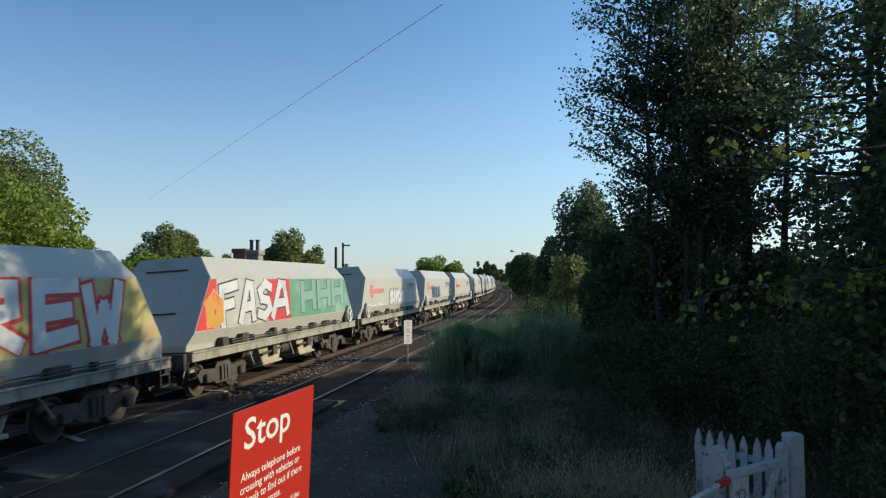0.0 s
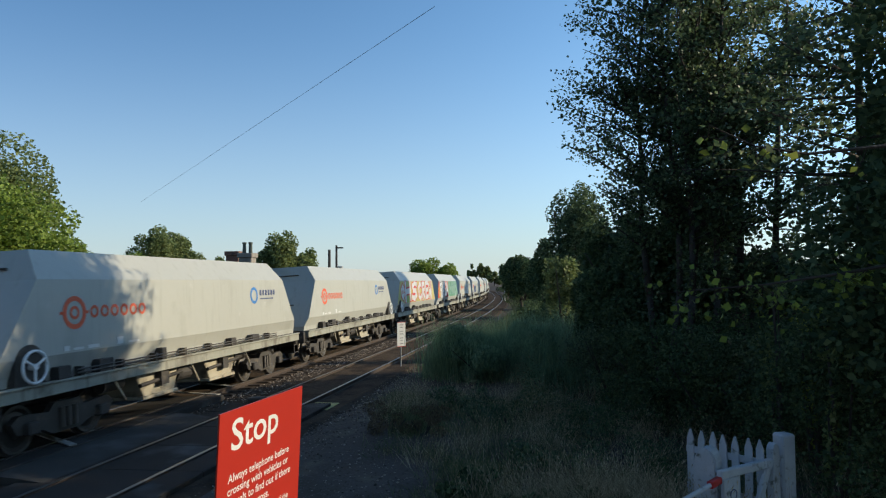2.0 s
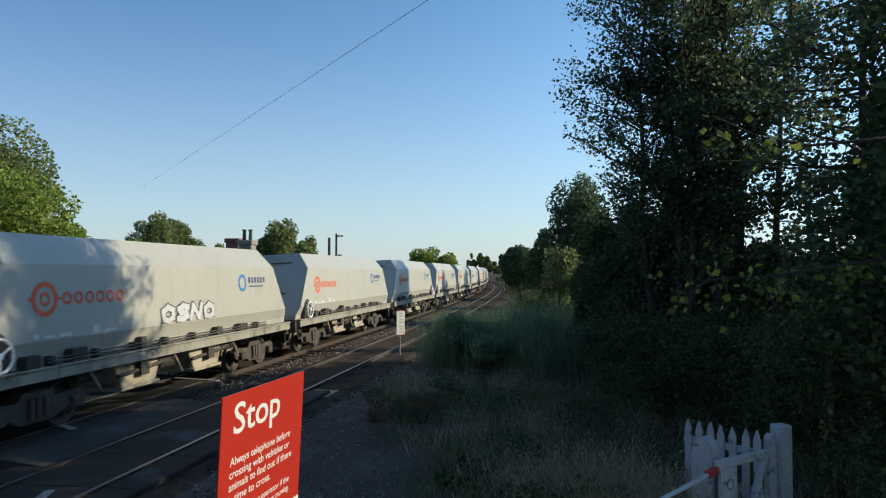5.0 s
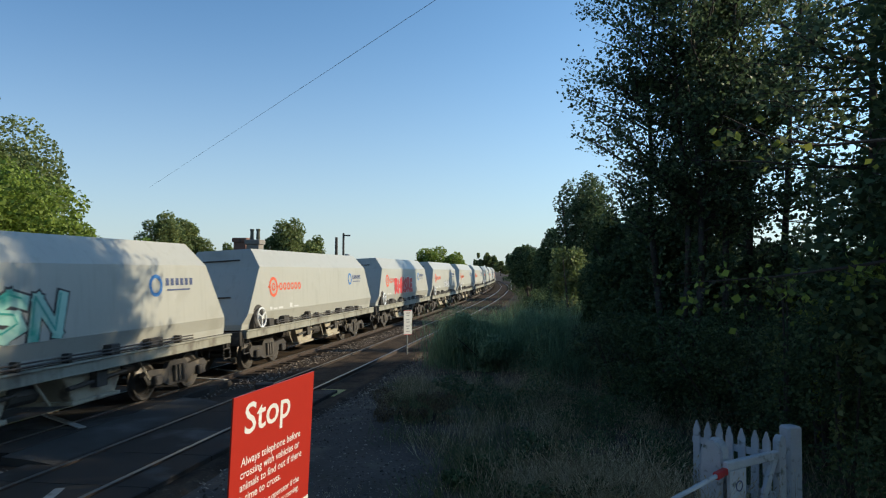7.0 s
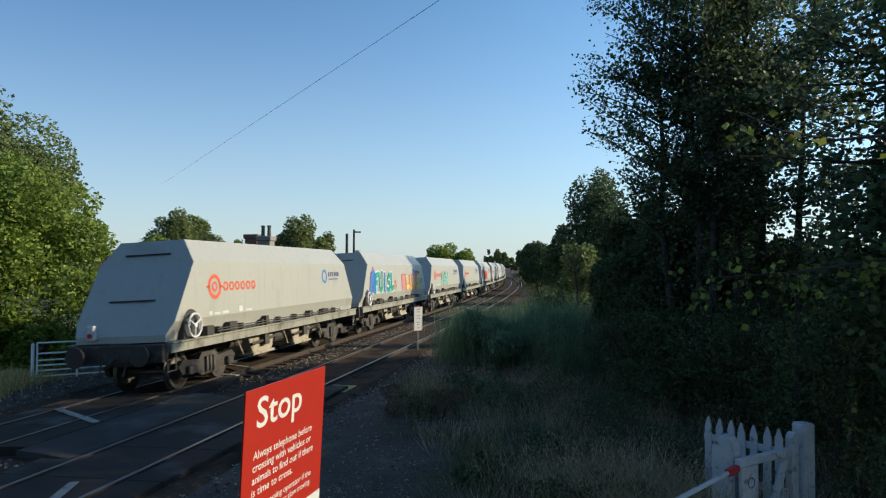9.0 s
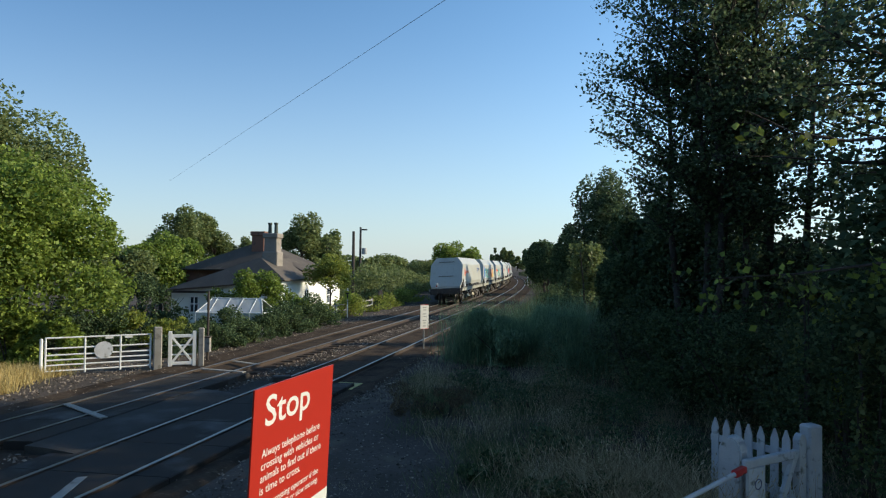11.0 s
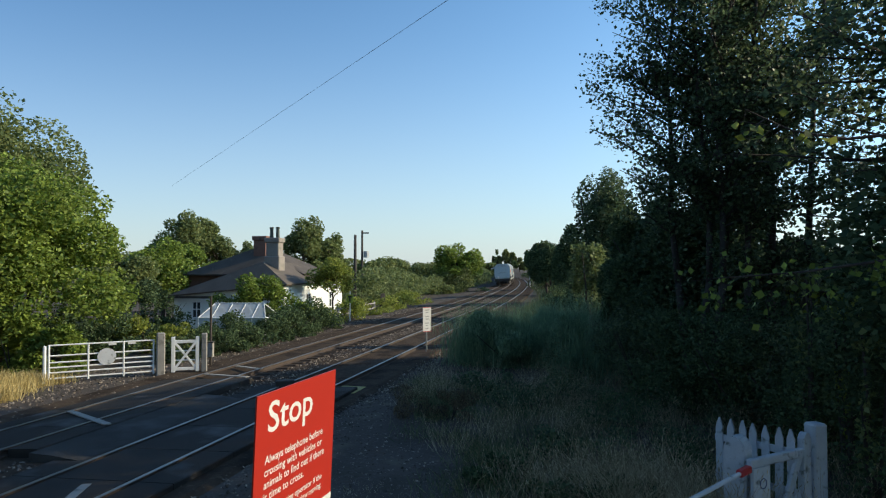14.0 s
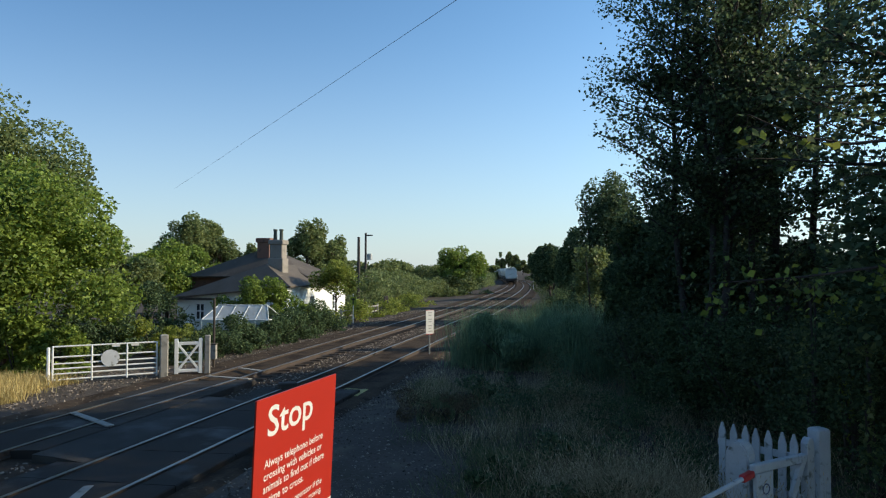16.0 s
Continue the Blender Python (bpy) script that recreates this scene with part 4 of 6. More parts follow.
def build_near_gate():
    """Old picket fence, thick round-topped post, white gate and sliding bar on the camera's side."""
    rng = random.Random(4)
    f = empty("picket_fence", pose(3.88, 9.6, 0, 0, 0, -52))
    tagged(f, "old white picket fence with pointed pales, paint flaking", "fence")
    for k in range(7):
        x = k * 0.165
        h = 1.15 + rng.uniform(-0.012, 0.012)
        bm = bmesh.new()
        prism(bm, [(-0.05, -0.35), (0.05, -0.35), (0.05, h - 0.13), (0.008, h), (-0.008, h), (-0.05, h - 0.13)], -0.013, 0.013)
        bmesh.ops.transform(bm, matrix=pose(x, 0, 0, rng.uniform(-1, 1), rng.uniform(-1.5, 1.5), 0), verts=bm.verts[:])
        part("pale", bm, M_OLDWHITE, f)
    for z in (0.35, 0.86):
        part("rail", boxes((-0.08, 1.08, 0.014, 0.06, z - 0.045, z + 0.045), bevel=0.006), M_OLDWHITE, f)
    bm = bmesh.new()
    prism(bm, [(-0.14, -0.5), (0.14, -0.5), (0.14, 0.98), (0.11, 1.07), (0.05, 1.13), (-0.03, 1.14), (-0.10, 1.09), (-0.14, 0.98)], -0.13, 0.13)
    bmesh.ops.bevel(bm, geom=[e for e in bm.edges if e.calc_face_angle(0) > 0.3], offset=0.02, segments=2, affect='EDGES')
    p = part("gate_post", bm, M_OLDWHITE, at=pose(3.70, 8.6, 0, 0, 0, -42))
    tagged(p, "thick round-topped white timber gate post", "post", "old white gate posts")
    # sliding bar with a red end, let into the post
    bm = bmesh.new()
    rod(bm, (0, 0, 1.9), (0, 0, -0.93), 0.028, 0.028, 10)
    bar = part("sliding_bar", bm, M_OLDWHITE, p, "white tubular sliding bar")
    bar.matrix_local = pose(3.70, 8.6, 0, 0, 0, -42).inverted() @ look((2.9, 7.55, 0.78), (3.76, 8.36, 0.80))
    part("grip", boxes((-0.04, 0.04, -0.04, 0.045, -1.12, -0.84), bevel=0.012), M_CRIMSON, bar, "red painted bar end")
    g = empty("side_gate", pose(3.72, 8.33, 0, 0, 0, 30))
    tagged(g, "white timber side gate with a diagonal brace", "gate")
    part("top_rail", boxes((0.0, 1.12, -0.04, 0.04, 0.80, 0.91), bevel=0.014), M_OLDWHITE, g)
    bm = bmesh.new()
    prism(bm, [(1.05, 0.0), (1.20, 0.0), (1.20, 1.03), (1.165, 1.09), (1.125, 1.11), (1.085, 1.09), (1.05, 1.03)], -0.05, 0.05)
    bmesh.ops.bevel(bm, geom=bm.edges[:], offset=0.008, segments=1, affect='EDGES')
    part("hanging_stile", bm, M_OLDWHITE, g)
    part("brace", boxes((-0.55, 0.52, -0.03, 0.03, -0.05, 0.05, pose(0.80, 0.0, 0.42, 0, -62, 0)), bevel=0.01), M_OLDWHITE, g)
    board = part("meeting_stile", boxes((0.02, 0.34, -0.05, 0.0, 0.02, 0.80), bevel=0.008), M_OLDWHITE, g)
    bm = bmesh.new()
    ring_shape(bm, 0.20, 0.60, 0.055, 0.068, -0.052, 18)
    part("round_mark", bm, M_NAVY, board, "dark ring mark")
    part("low_rail", boxes((0.34, 1.06, -0.03, 0.03, 0.22, 0.31), bevel=0.01), M_OLDWHITE, g)
    p = part("gate_post", boxes((-0.105, 0.105, -0.105, 0.105, -0.5, 1.19), bevel=0.025), M_OLDWHITE, at=pose(4.93, 9.05, 0, 0, 0, 12))
    tagged(p, "square white timber gate post, weathered top", "post", "old white gate posts")


# ---------------------------------------------------------------- the crossing cottage
def build_house():
    C = Vector((-9.4, 40.0))
    rz = 90 - math.degrees(TH0)     # local x runs along the track, y away from it
    h = empty("cottage", Matrix.Translation((C.x, C.y, -0.35)) @ pose(0, 0, 0, 0, 0, rz))
    tagged(h, "low white crossing-keeper's cottage with hipped slate roofs", "house")
    E = 2.75
    def wall(name, x0, x1, y0, y1, z1, mat=M_HOUSE, label=""):
        return part(name, boxes((x0, x1, y0, y1, -0.3, z1)), mat, h, label)
    wall("wall", 0, 9.8, 0, 0.25, E)
    wall("wall", 9.55, 9.8, 0.25, 7.0, E)
    wall("wall", 2.6, 9.55, 6.95, 7.2, 1.95)
    wall("wall", 0.0, 2.6, 6.95, 7.2, 1.95)
    bm = bmesh.new()
    prism(bm, [(0.25, -0.3), (6.95, -0.3), (6.95, 1.95), (0.25, 2.6)], 0.0, 0.25, 'x')
    part("wall", bm, M_HOUSE, h, "shaded end wall with a sloping eave")
    def roof(pts, faces, label):
        bm = bmesh.new()
        v = [bm.verts.new(p) for p in pts]
        for f in faces:
            bm.faces.new([v[i] for i in f])
        bmesh.ops.recalc_face_normals(bm, faces=bm.faces[:])
        bmesh.ops.solidify(bm, geom=bm.faces[:], thickness=0.08)
        return part("roof", bm, M_SLATE, h, label)
    e = E - 0.08
    roof([(-0.35, -0.35, e), (6.2, -0.35, e), (6.2, 7.55, 1.95), (-0.35, 7.55, 1.95), (1.5, 2.1, 3.98), (6.2, 2.1, 3.98)],
         [(0, 1, 5, 4), (2, 3, 4, 5), (3, 0, 4)], "front hipped slate roof with a long rear slope")
    part("wall", boxes((4.4, 4.65, 2.2, 9.0, -0.3, 3.25)), M_BRICK, h, "dark brick wall of the rear block")
    part("wall", boxes((4.65, 9.55, 8.75, 9.0, -0.3, 3.25)), M_BRICK, h)
    roof([(4.0, 0.4, 3.2), (10.2, -0.3, 2.72), (10.2, 9.35, 3.2), (4.0, 9.35, 3.2), (6.0, 5.0, 4.95), (7.9, 4.4, 4.95)],
         [(0, 1, 5, 4), (1, 2, 5), (2, 3, 4, 5), (3, 0, 4)], "rear hipped slate roof")
    part("fascia", boxes((-0.42, -0.36, 3.6, 7.55, 1.80, 1.94)), M_DARKWOOD, h)
    bm = bmesh.new()
    rod(bm, (-0.35, 4.3, -0.2), (-0.35, 4.3, 1.9), 0.05, 0.05, 8)
    part("downpipe", bm, M_DARKWOOD, h)
    # chimneys
    ch = part("chimney", boxes((1.8, 2.5, 1.2, 2.05, 3.0, 5.45), (1.72, 2.58, 1.12, 2.13, 5.2, 5.5), (1.72, 2.58, 1.12, 2.13, 3.2, 4.35), bevel=0.04), M_RENDER, h, "cement-rendered chimney stack")
    for yp in (1.42, 1.83):
        bm = bmesh.new()
        lathe(bm, [(0.0, 5.48), (0.12, 5.48), (0.10, 6.05), (0.13, 6.07), (0.13, 6.17), (0.0, 6.18)], pose(2.15, yp, 0), 12, 'z')
        part("pot", bm, M_POT, ch)
    part("chimney", boxes((5.4, 6.2, 3.85, 4.75, 3.6, 5.75), (5.32, 6.28, 3.77, 4.83, 5.5, 5.8), bevel=0.03), M_BRICK, h, "dark brick chimney stack")
    # windows: pane, frame bars and sill
    def window(x0, x1, y0, y1, z0, z1, axis):
        w = part("window", boxes((x0, x1, y0, y1, z0, z1)), M_GLASSY, h)
        bm = bmesh.new()
        if axis == 'x':     # in an end wall, facing -x
            for yy in (y0, (y0 + y1) / 2 - 0.03, y1 - 0.06):
                box(bm, x0 - 0.03, x0 - 0.002, yy, yy + 0.06, z0, z1)
            for zz in (z0, (z0 + z1) / 2, z1 - 0.06):
                box(bm, x0 - 0.034, x0 - 0.006, y0, y1, zz, zz + 0.06)
            sill = boxes((x0 - 0.12, x0, y0 - 0.08, y1 + 0.08, z0 - 0.07, z0 - 0.005))
        else:
            for xx in (x0, (x0 + x1) / 2 - 0.03, x1 - 0.06):
                box(bm, xx, xx + 0.06, y0 - 0.03, y0 - 0.002, z0, z1)
            for zz in (z0, (z0 + z1) / 2, z1 - 0.06):
                box(bm, x0, x1, y0 - 0.034, y0 - 0.006, zz, zz + 0.06)
            sill = boxes((x0 - 0.08, x1 + 0.08, y0 - 0.12, y0, z0 - 0.07, z0 - 0.005))
        part("frame", bm, M_WHITE, w)
        part("sill", sill, M_WHITE, w)
    window(-0.004, 0.1, 5.35, 5.95, 0.6, 1.6, 'x')
    window(-0.004, 0.1, 4.45, 4.75, 0.6, 1.6, 'x')
    window(7.2, 8.1, -0.004, 0.1, 0.9, 2.0, 'y')
    window(3.3, 4.0, -0.004, 0.1, 0.9, 2.0, 'y')


def build_greenhouse():
    g = empty("greenhouse", pose(-9.75, 32.5, -0.4, 0, 0, -4))
    tagged(g, "small aluminium-framed greenhouse behind the hedge", "greenhouse")
    W, D, e, r = 1.6, 1.0, 1.35, 1.98
    bm = bmesh.new()
    corners = [(-W, -D), (W, -D), (W, D), (-W, D)]
    for x, y in corners:
        rod(bm, (x, y, 0), (x, y, e), 0.025, 0.025, 5)
    for i in range(4):
        rod(bm, (*corners[i], e), (*corners[(i + 1) % 4], e), 0.025, 0.025, 5)
    rod(bm, (-W + 0.4, 0, r), (W - 0.4, 0, r), 0.03, 0.03, 5)
    for k in range(6):
        x = -W + k * 2 * W / 5
        xr = max(-W + 0.4, min(W - 0.4, x))
        for y in (-D, D):
            rod(bm, (x, y, e), (xr, 0, r), 0.018, 0.018, 5)
            rod(bm, (x, y, 0), (x, y, e), 0.018, 0.018, 5)
    part("frame", bm, M_WHITE, g)
    for k in range(5):
        x0, x1 = -W + k * 2 * W / 5, -W + (k + 1) * 2 * W / 5
        c0, c1 = max(-W + 0.4, x0), min(W - 0.4, x1)
        for y in (-D, D):
            me = raw_mesh("pane", [(x0, y, e), (x1, y, e), (c1, 0, r - 0.01), (c0, 0, r - 0.01), (x0, y, 0), (x1, y, 0)], [(0, 1, 2, 3), (4, 5, 1, 0)], M_PANE)
            part("pane", me, None, g)


def pane_material():
    m = bpy.data.materials.new("greenhouse_glass")
    m.use_nodes = True
    b = m.node_tree.nodes["Principled BSDF"]
    b.inputs["Base Color"].default_value = (0.75, 0.82, 0.88, 1)
    b.inputs["Roughness"].default_value = 0.12
    b.inputs["Alpha"].default_value = 0.45
    return m


M_PANE = pane_material()


def build_poles():
    x, y = -8.06, 62.0
    p = empty("utility_pole", pose(x, y, -0.4))
    tagged(p, "weathered bare wooden utility pole", "pole", "poles beyond the cottage")
    bm = bmesh.new()
    rod(bm, (0, 0, -0.4), (0, 0, 6.7), 0.16, 0.12, 10)
    part("shaft", bm, M_DARKWOOD, p)
    x, y = -8.98, 75.0
    p = empty("utility_pole", pose(x, y, -0.4))
    tagged(p, "wooden utility pole with a crossarm and transformer", "pole", "poles beyond the cottage")
    bm = bmesh.new()
    rod(bm, (0, 0, -0.4), (0, 0, 7.8), 0.15, 0.11, 10)
    part("shaft", bm, M_DARKWOOD, p)
    part("crossarm", boxes((-0.1, 0.75, -0.06, 0.06, 7.45, 7.6)), M_DARKWOOD, p)
    bm = bmesh.new()
    lathe(bm, [(0, 4.8), (0.3, 4.8), (0.3, 5.5), (0, 5.5)], pose(0.45, 0, 0), 12, 'z')
    part("transformer", bm, M_GREYPOST, p)
    # T-board by the cottage
    x, y = (619 - 784) / 1200 * 44, 44.0
    p = empty("speed_board", pose(x, y, ground_z(x, y)))
    tagged(p, "yellow-green square board with a dark letter on a post", "sign")
    bm = bmesh.new()
    rod(bm, (0, 0, -0.3), (0, 0, 1.9), 0.035, 0.035, 8)
    part("post", bm, M_WHITE, p)
    b = part("board", boxes((-0.2, 0.2, -0.06, -0.04, 1.15, 1.7), bevel=0.01), M_YELLOWGREEN, p)
    part("letter_bar", boxes((-0.12, 0.12, -0.066, -0.061, 1.52, 1.6)), M_INK, b)
    part("letter_bar", boxes((-0.04, 0.04, -0.066, -0.061, 1.24, 1.52)), M_INK, b)


M_YELLOWGREEN = material("yellow_green_board", (0.35, 0.42, 0.05), 0.5)


def build_cable():
    """Overhead cable that runs up out of view."""
    a, b = CABLE
    c = empty("overhead_cable", Matrix.Identity(4))
    tagged(c, "thin black overhead cable high above the crossing", "cable")
    bm = bmesh.new()
    rod(bm, a, b, 0.0055, 0.0055, 6)
    part("wire", bm, M_BLACK, c)


def through_px(px, py, Z):
    return ((px - 784) / 1200 * Z, Z, EYE + (470 - py) / 1200 * Z)


CABLE = (through_px(820, -27, 14), through_px(300, 325, 60))


def build_swallow():
    b = empty("swallow")
    tagged(b, "small dark swallow flying with spread wings", "bird")
    bm = bmesh.new()
    lathe(bm, [(0.0, -0.09), (0.018, -0.06), (0.026, 0.0), (0.018, 0.06), (0.010, 0.085), (0.0, 0.1)], None, 8)
    part("body", bm, M_INK, b)
    for s in (-1, 1):
        bm = bmesh.new()
        prism(bm, [(s * 0.015, 0.045), (s * 0.09, 0.05), (s * 0.19, -0.03), (s * 0.08, -0.005), (s * 0.015, -0.02)], 0.0, 0.006, 'z')
        part("wing", bm, M_INK, b, at=pose(0, 0, 0.005, 0, -18 * s, 0))
    bm = bmesh.new()
    prism(bm, [(-0.012, -0.08), (0.012, -0.08), (0.035, -0.15), (0.0, -0.11), (-0.035, -0.15)], -0.002, 0.003, 'z')
    part("tail", bm, M_INK, b)
    return b


# ---------------------------------------------------------------- plants
def P3(px, py, Z):
    return through_px(px, py, Z)


def build_trees():
    def put(name, label, px, Z, top, half, mat, n, leaf, seed, low=0.25, cl=26, tr=0.16, stems=1, depth=1.0, f=0.36, group=""):
        x = (px - 784) / 1200 * Z
        rx = half / 1200 * Z
        z0 = ground_z(x, Z)
        h = EYE + (470 - top) / 1200 * Z - z0
        return tree(name, label, x, Z, z0, h / 1.06, rx, rx * depth, mat, n, leaf, seed, cl, low, tr, stems, f, group=group)
    put("hazel_tree", "broad sunlit green hazel beside the field gate", 22, 25.0, 262, 190, M_LEAF_OAK, 70000, 0.17, 1, 0.0, 70, 0.14, 3, f=0.3)
    put("ash_tree", "tall dark green tree behind the hazel", -75, 31.0, 122, 215, M_LEAF_FAR, 52000, 0.20, 2, 0.1, 40, 0.2)
    put("willow_bush_tree", "pale green willow behind the gate", 285, 47.0, 404, 74, M_LEAF_OAK, 14000, 0.2, 3, 0.02, 26, 0.08, 3)
    put("willow_bush_tree", "pale green willow behind the gate", 215, 42.0, 424, 66, M_LEAF_FAR, 12000, 0.2, 4, 0.02, 22, 0.08, 3)
    put("willow_bush_tree", "pale green willow behind the cottage", 352, 56.0, 420, 58, M_LEAF_OAK, 12000, 0.22, 5, 0.02, 22, 0.08, 3)
    put("oak_tree", "distant rounded oak against the sky", 325, 95.0, 360, 52, M_LEAF_FAR, 15000, 0.36, 6, 0.2, 26, 0.3)
    put("oak_tree", "distant rounded oak against the sky", 382, 98.0, 388, 42, M_LEAF_FAR, 9000, 0.36, 7, 0.2, 20, 0.3)
    put("oak_tree", "distant oak behind the cottage roof", 430, 100.0, 416, 26, M_LEAF_FAR, 5000, 0.36, 8, 0.1, 16, 0.3)
    put("oak_tree", "distant oak beyond the cottage", 537, 80.0, 380, 40, M_LEAF_FAR, 11000, 0.32, 9, 0.1, 22, 0.25)
    put("oak_tree", "distant oak beyond the cottage", 585, 84.0, 398, 36, M_LEAF_FAR, 9000, 0.32, 10, 0.1, 20, 0.25)
    put("apple_tree", "small sunlit fruit tree in the cottage garden", 589, 42.0, 446, 39, M_LEAF_YEL, 7000, 0.13, 12, 0.34, 24, 0.07)
    put("roadside_tree", "green tree by the line", 810, 100.0, 424, 46, M_LEAF_OAK, 14000, 0.3, 13, 0.03, 26, 0.2, 2)
    put("roadside_tree", "green tree by the line", 770, 108.0, 452, 40, M_LEAF_FAR, 9000, 0.3, 14, 0.03, 20, 0.2, 2)
    # the far line of trees
    for k, (px, Z, top, half) in enumerate(((660, 120, 446, 52), (715, 130, 450, 48), (850, 260, 455, 30), (880, 380, 436, 8), (893, 380, 433, 7), (905, 380, 438, 8), (918, 330, 450, 14), (936, 300, 440, 10), (950, 240, 448, 22), (640, 150, 462, 40), (20, 130, 440, 70), (150, 130, 430, 60), (240, 130, 425, 50), (460, 140, 440, 50))):
        put("far_tree", "hazy distant tree on the skyline", px, float(Z), top, half, M_LEAF_FAR, 3500, 0.55 if Z < 200 else 0.9, 60 + k, 0.02, 14, 0.2, group="far trees")
    # unseen trees added behind the camera to cut the skylight on the foreground
    for k, (x, y, hgt, rr) in enumerate(((-27, -2, 11, 5), (-22, -10, 12, 5), (-13, -15, 12, 5), (-4, -16, 12, 5), (5, -13, 12, 5), (13, -6, 12, 4.5), (-30, 8, 11, 5))):
        tree("lane_tree", "tall leafy tree added unseen behind the camera to dim the skylight", x, y, ground_z(x, y), hgt, rr, rr, M_LEAF_DARK, 9000, 0.45, 120 + k, 40, 0.05, 0.25, 1, 0.34, group="lane trees")
    # wooded side
    put("alder_tree", "dark alder at the edge of the wood", 972, 80.0, 408, 38, M_LEAF_DARK, 13000, 0.28, 20, 0.02, 26, 0.15, 2)
    put("alder_tree", "dark alder at the edge of the wood", 1010, 62.0, 395, 36, M_LEAF_DARK, 12000, 0.25, 21, 0.02, 24, 0.15, 2)
    put("alder_tree", "dark alder beside the distant line", 952, 128.0, 428, 24, M_LEAF_DARK, 8000, 0.4, 33, 0.0, 22, 0.2, 2)
    put("alder_tree", "dark alder beside the distant line", 962, 100.0, 420, 28, M_LEAF_DARK, 9000, 0.34, 34, 0.0, 22, 0.2, 2)
    put("willow_tree", "tall grey-green willow in the wood", 1062, 45.0, 285, 60, M_LEAF_BIG, 22000, 0.2, 22, 0.05, 36, 0.16, 2)
    put("maple_bush_tree", "yellow-green sunlit young maple", 1048, 30.0, 405, 36, M_LEAF_FAR, 3000, 0.15, 23, 0.2, 20, 0.07, 2)
    put("alder_tree", "dark alder in the wood", 1118, 21.0, 345, 62, M_LEAF_DARK, 24000, 0.12, 24, 0.02, 34, 0.14, 2)
    put("alder_tree", "tall dark alder in the wood", 1165, 20.0, 330, 70, M_LEAF_BIG, 30000, 0.12, 31, 0.05, 60, 0.14, 2, f=0.25)
    put("alder_tree", "dark alder in the wood", 1190, 18.5, 380, 100, M_LEAF_DARK, 24000, 0.12, 25, 0.02, 34, 0.14, 2)
    spray_tree("poplar_tree", "tall many-stemmed poplar with dark glossy leaves", 6.18, 15.5, 13.5, ((4.9, 0.95), (5.8, 1.45), (7.2, 1.85), (9.5, 2.0), (11.5, 1.75), (13.5, 0.7)), M_LEAF_BIG, 360, 66000, 0.09, 26, 0.55, 5, 0.10, 0.5, 0.15, 3500)
    spray_tree("poplar_tree", "tall poplar with dark leaves among the wood", 8.3, 17.0, 13.0, ((3.6, 1.5), (5.5, 2.0), (8.0, 2.0), (11.0, 1.6), (13.0, 0.7)), M_LEAF_BIG, 130, 17000, 0.12, 27, 0.45, 3, 0.12, 0.4, 0.16, 1500)
    spray_tree("hornbeam_tree", "dark hornbeam with spreading tiers of leaves", 8.1, 11.0, 11.5, ((3.9, 2.0), (5.0, 2.7), (7.0, 2.9), (9.5, 2.2), (11.5, 0.8)), M_LEAF_BIG, 110, 17000, 0.105, 28, 0.10, 2, 0.13, 0.3, 0.13)
    for k, (px, Z, top, half) in enumerate(((1172, 20.0, 350, 85), (1222, 18.0, 345, 85), (1290, 24.0, 290, 95), (1385, 22.0, 425, 80), (1480, 21.0, 452, 80), (1580, 19.0, 440, 90), (1700, 17.0, 380, 110), (1240, 40.0, 380, 90), (1400, 45.0, 420, 120), (1560, 45.0, 425, 120))):
        put("elder_tree", "dark dense elder filling the wood", px, Z, top, half, M_LEAF_DARK, 15000, 0.16 if Z < 30 else 0.26, 80 + k, 0.0, 30, 0.08, 3)
    put("maple_bush_tree", "yellow-green sunlit young maple", 1425, 18.5, 425, 34, M_LEAF_YEL, 3000, 0.12, 29, 0.1, 18, 0.05, 2)
    # unseen trees added right of view, carrying the wood on to shade the verge
    for k, (x, y, hgt, rr) in enumerate(((13.5, 9.6, 7.0, 2.5), (14.5, 15.0, 10.5, 2.8), (15.5, 19.5, 9.5, 2.4), (16.2, 11.5, 8.5, 2.6))):
        tree("wood_tree", "dark leafy tree added out of view in the wood to shade the verge", x, y, ground_z(x, y), hgt, rr, rr, M_LEAF_DARK, 12000, 0.24, 220 + k, 40, 0.02, 0.16, 1, 0.34, group="trees deep in the wood")


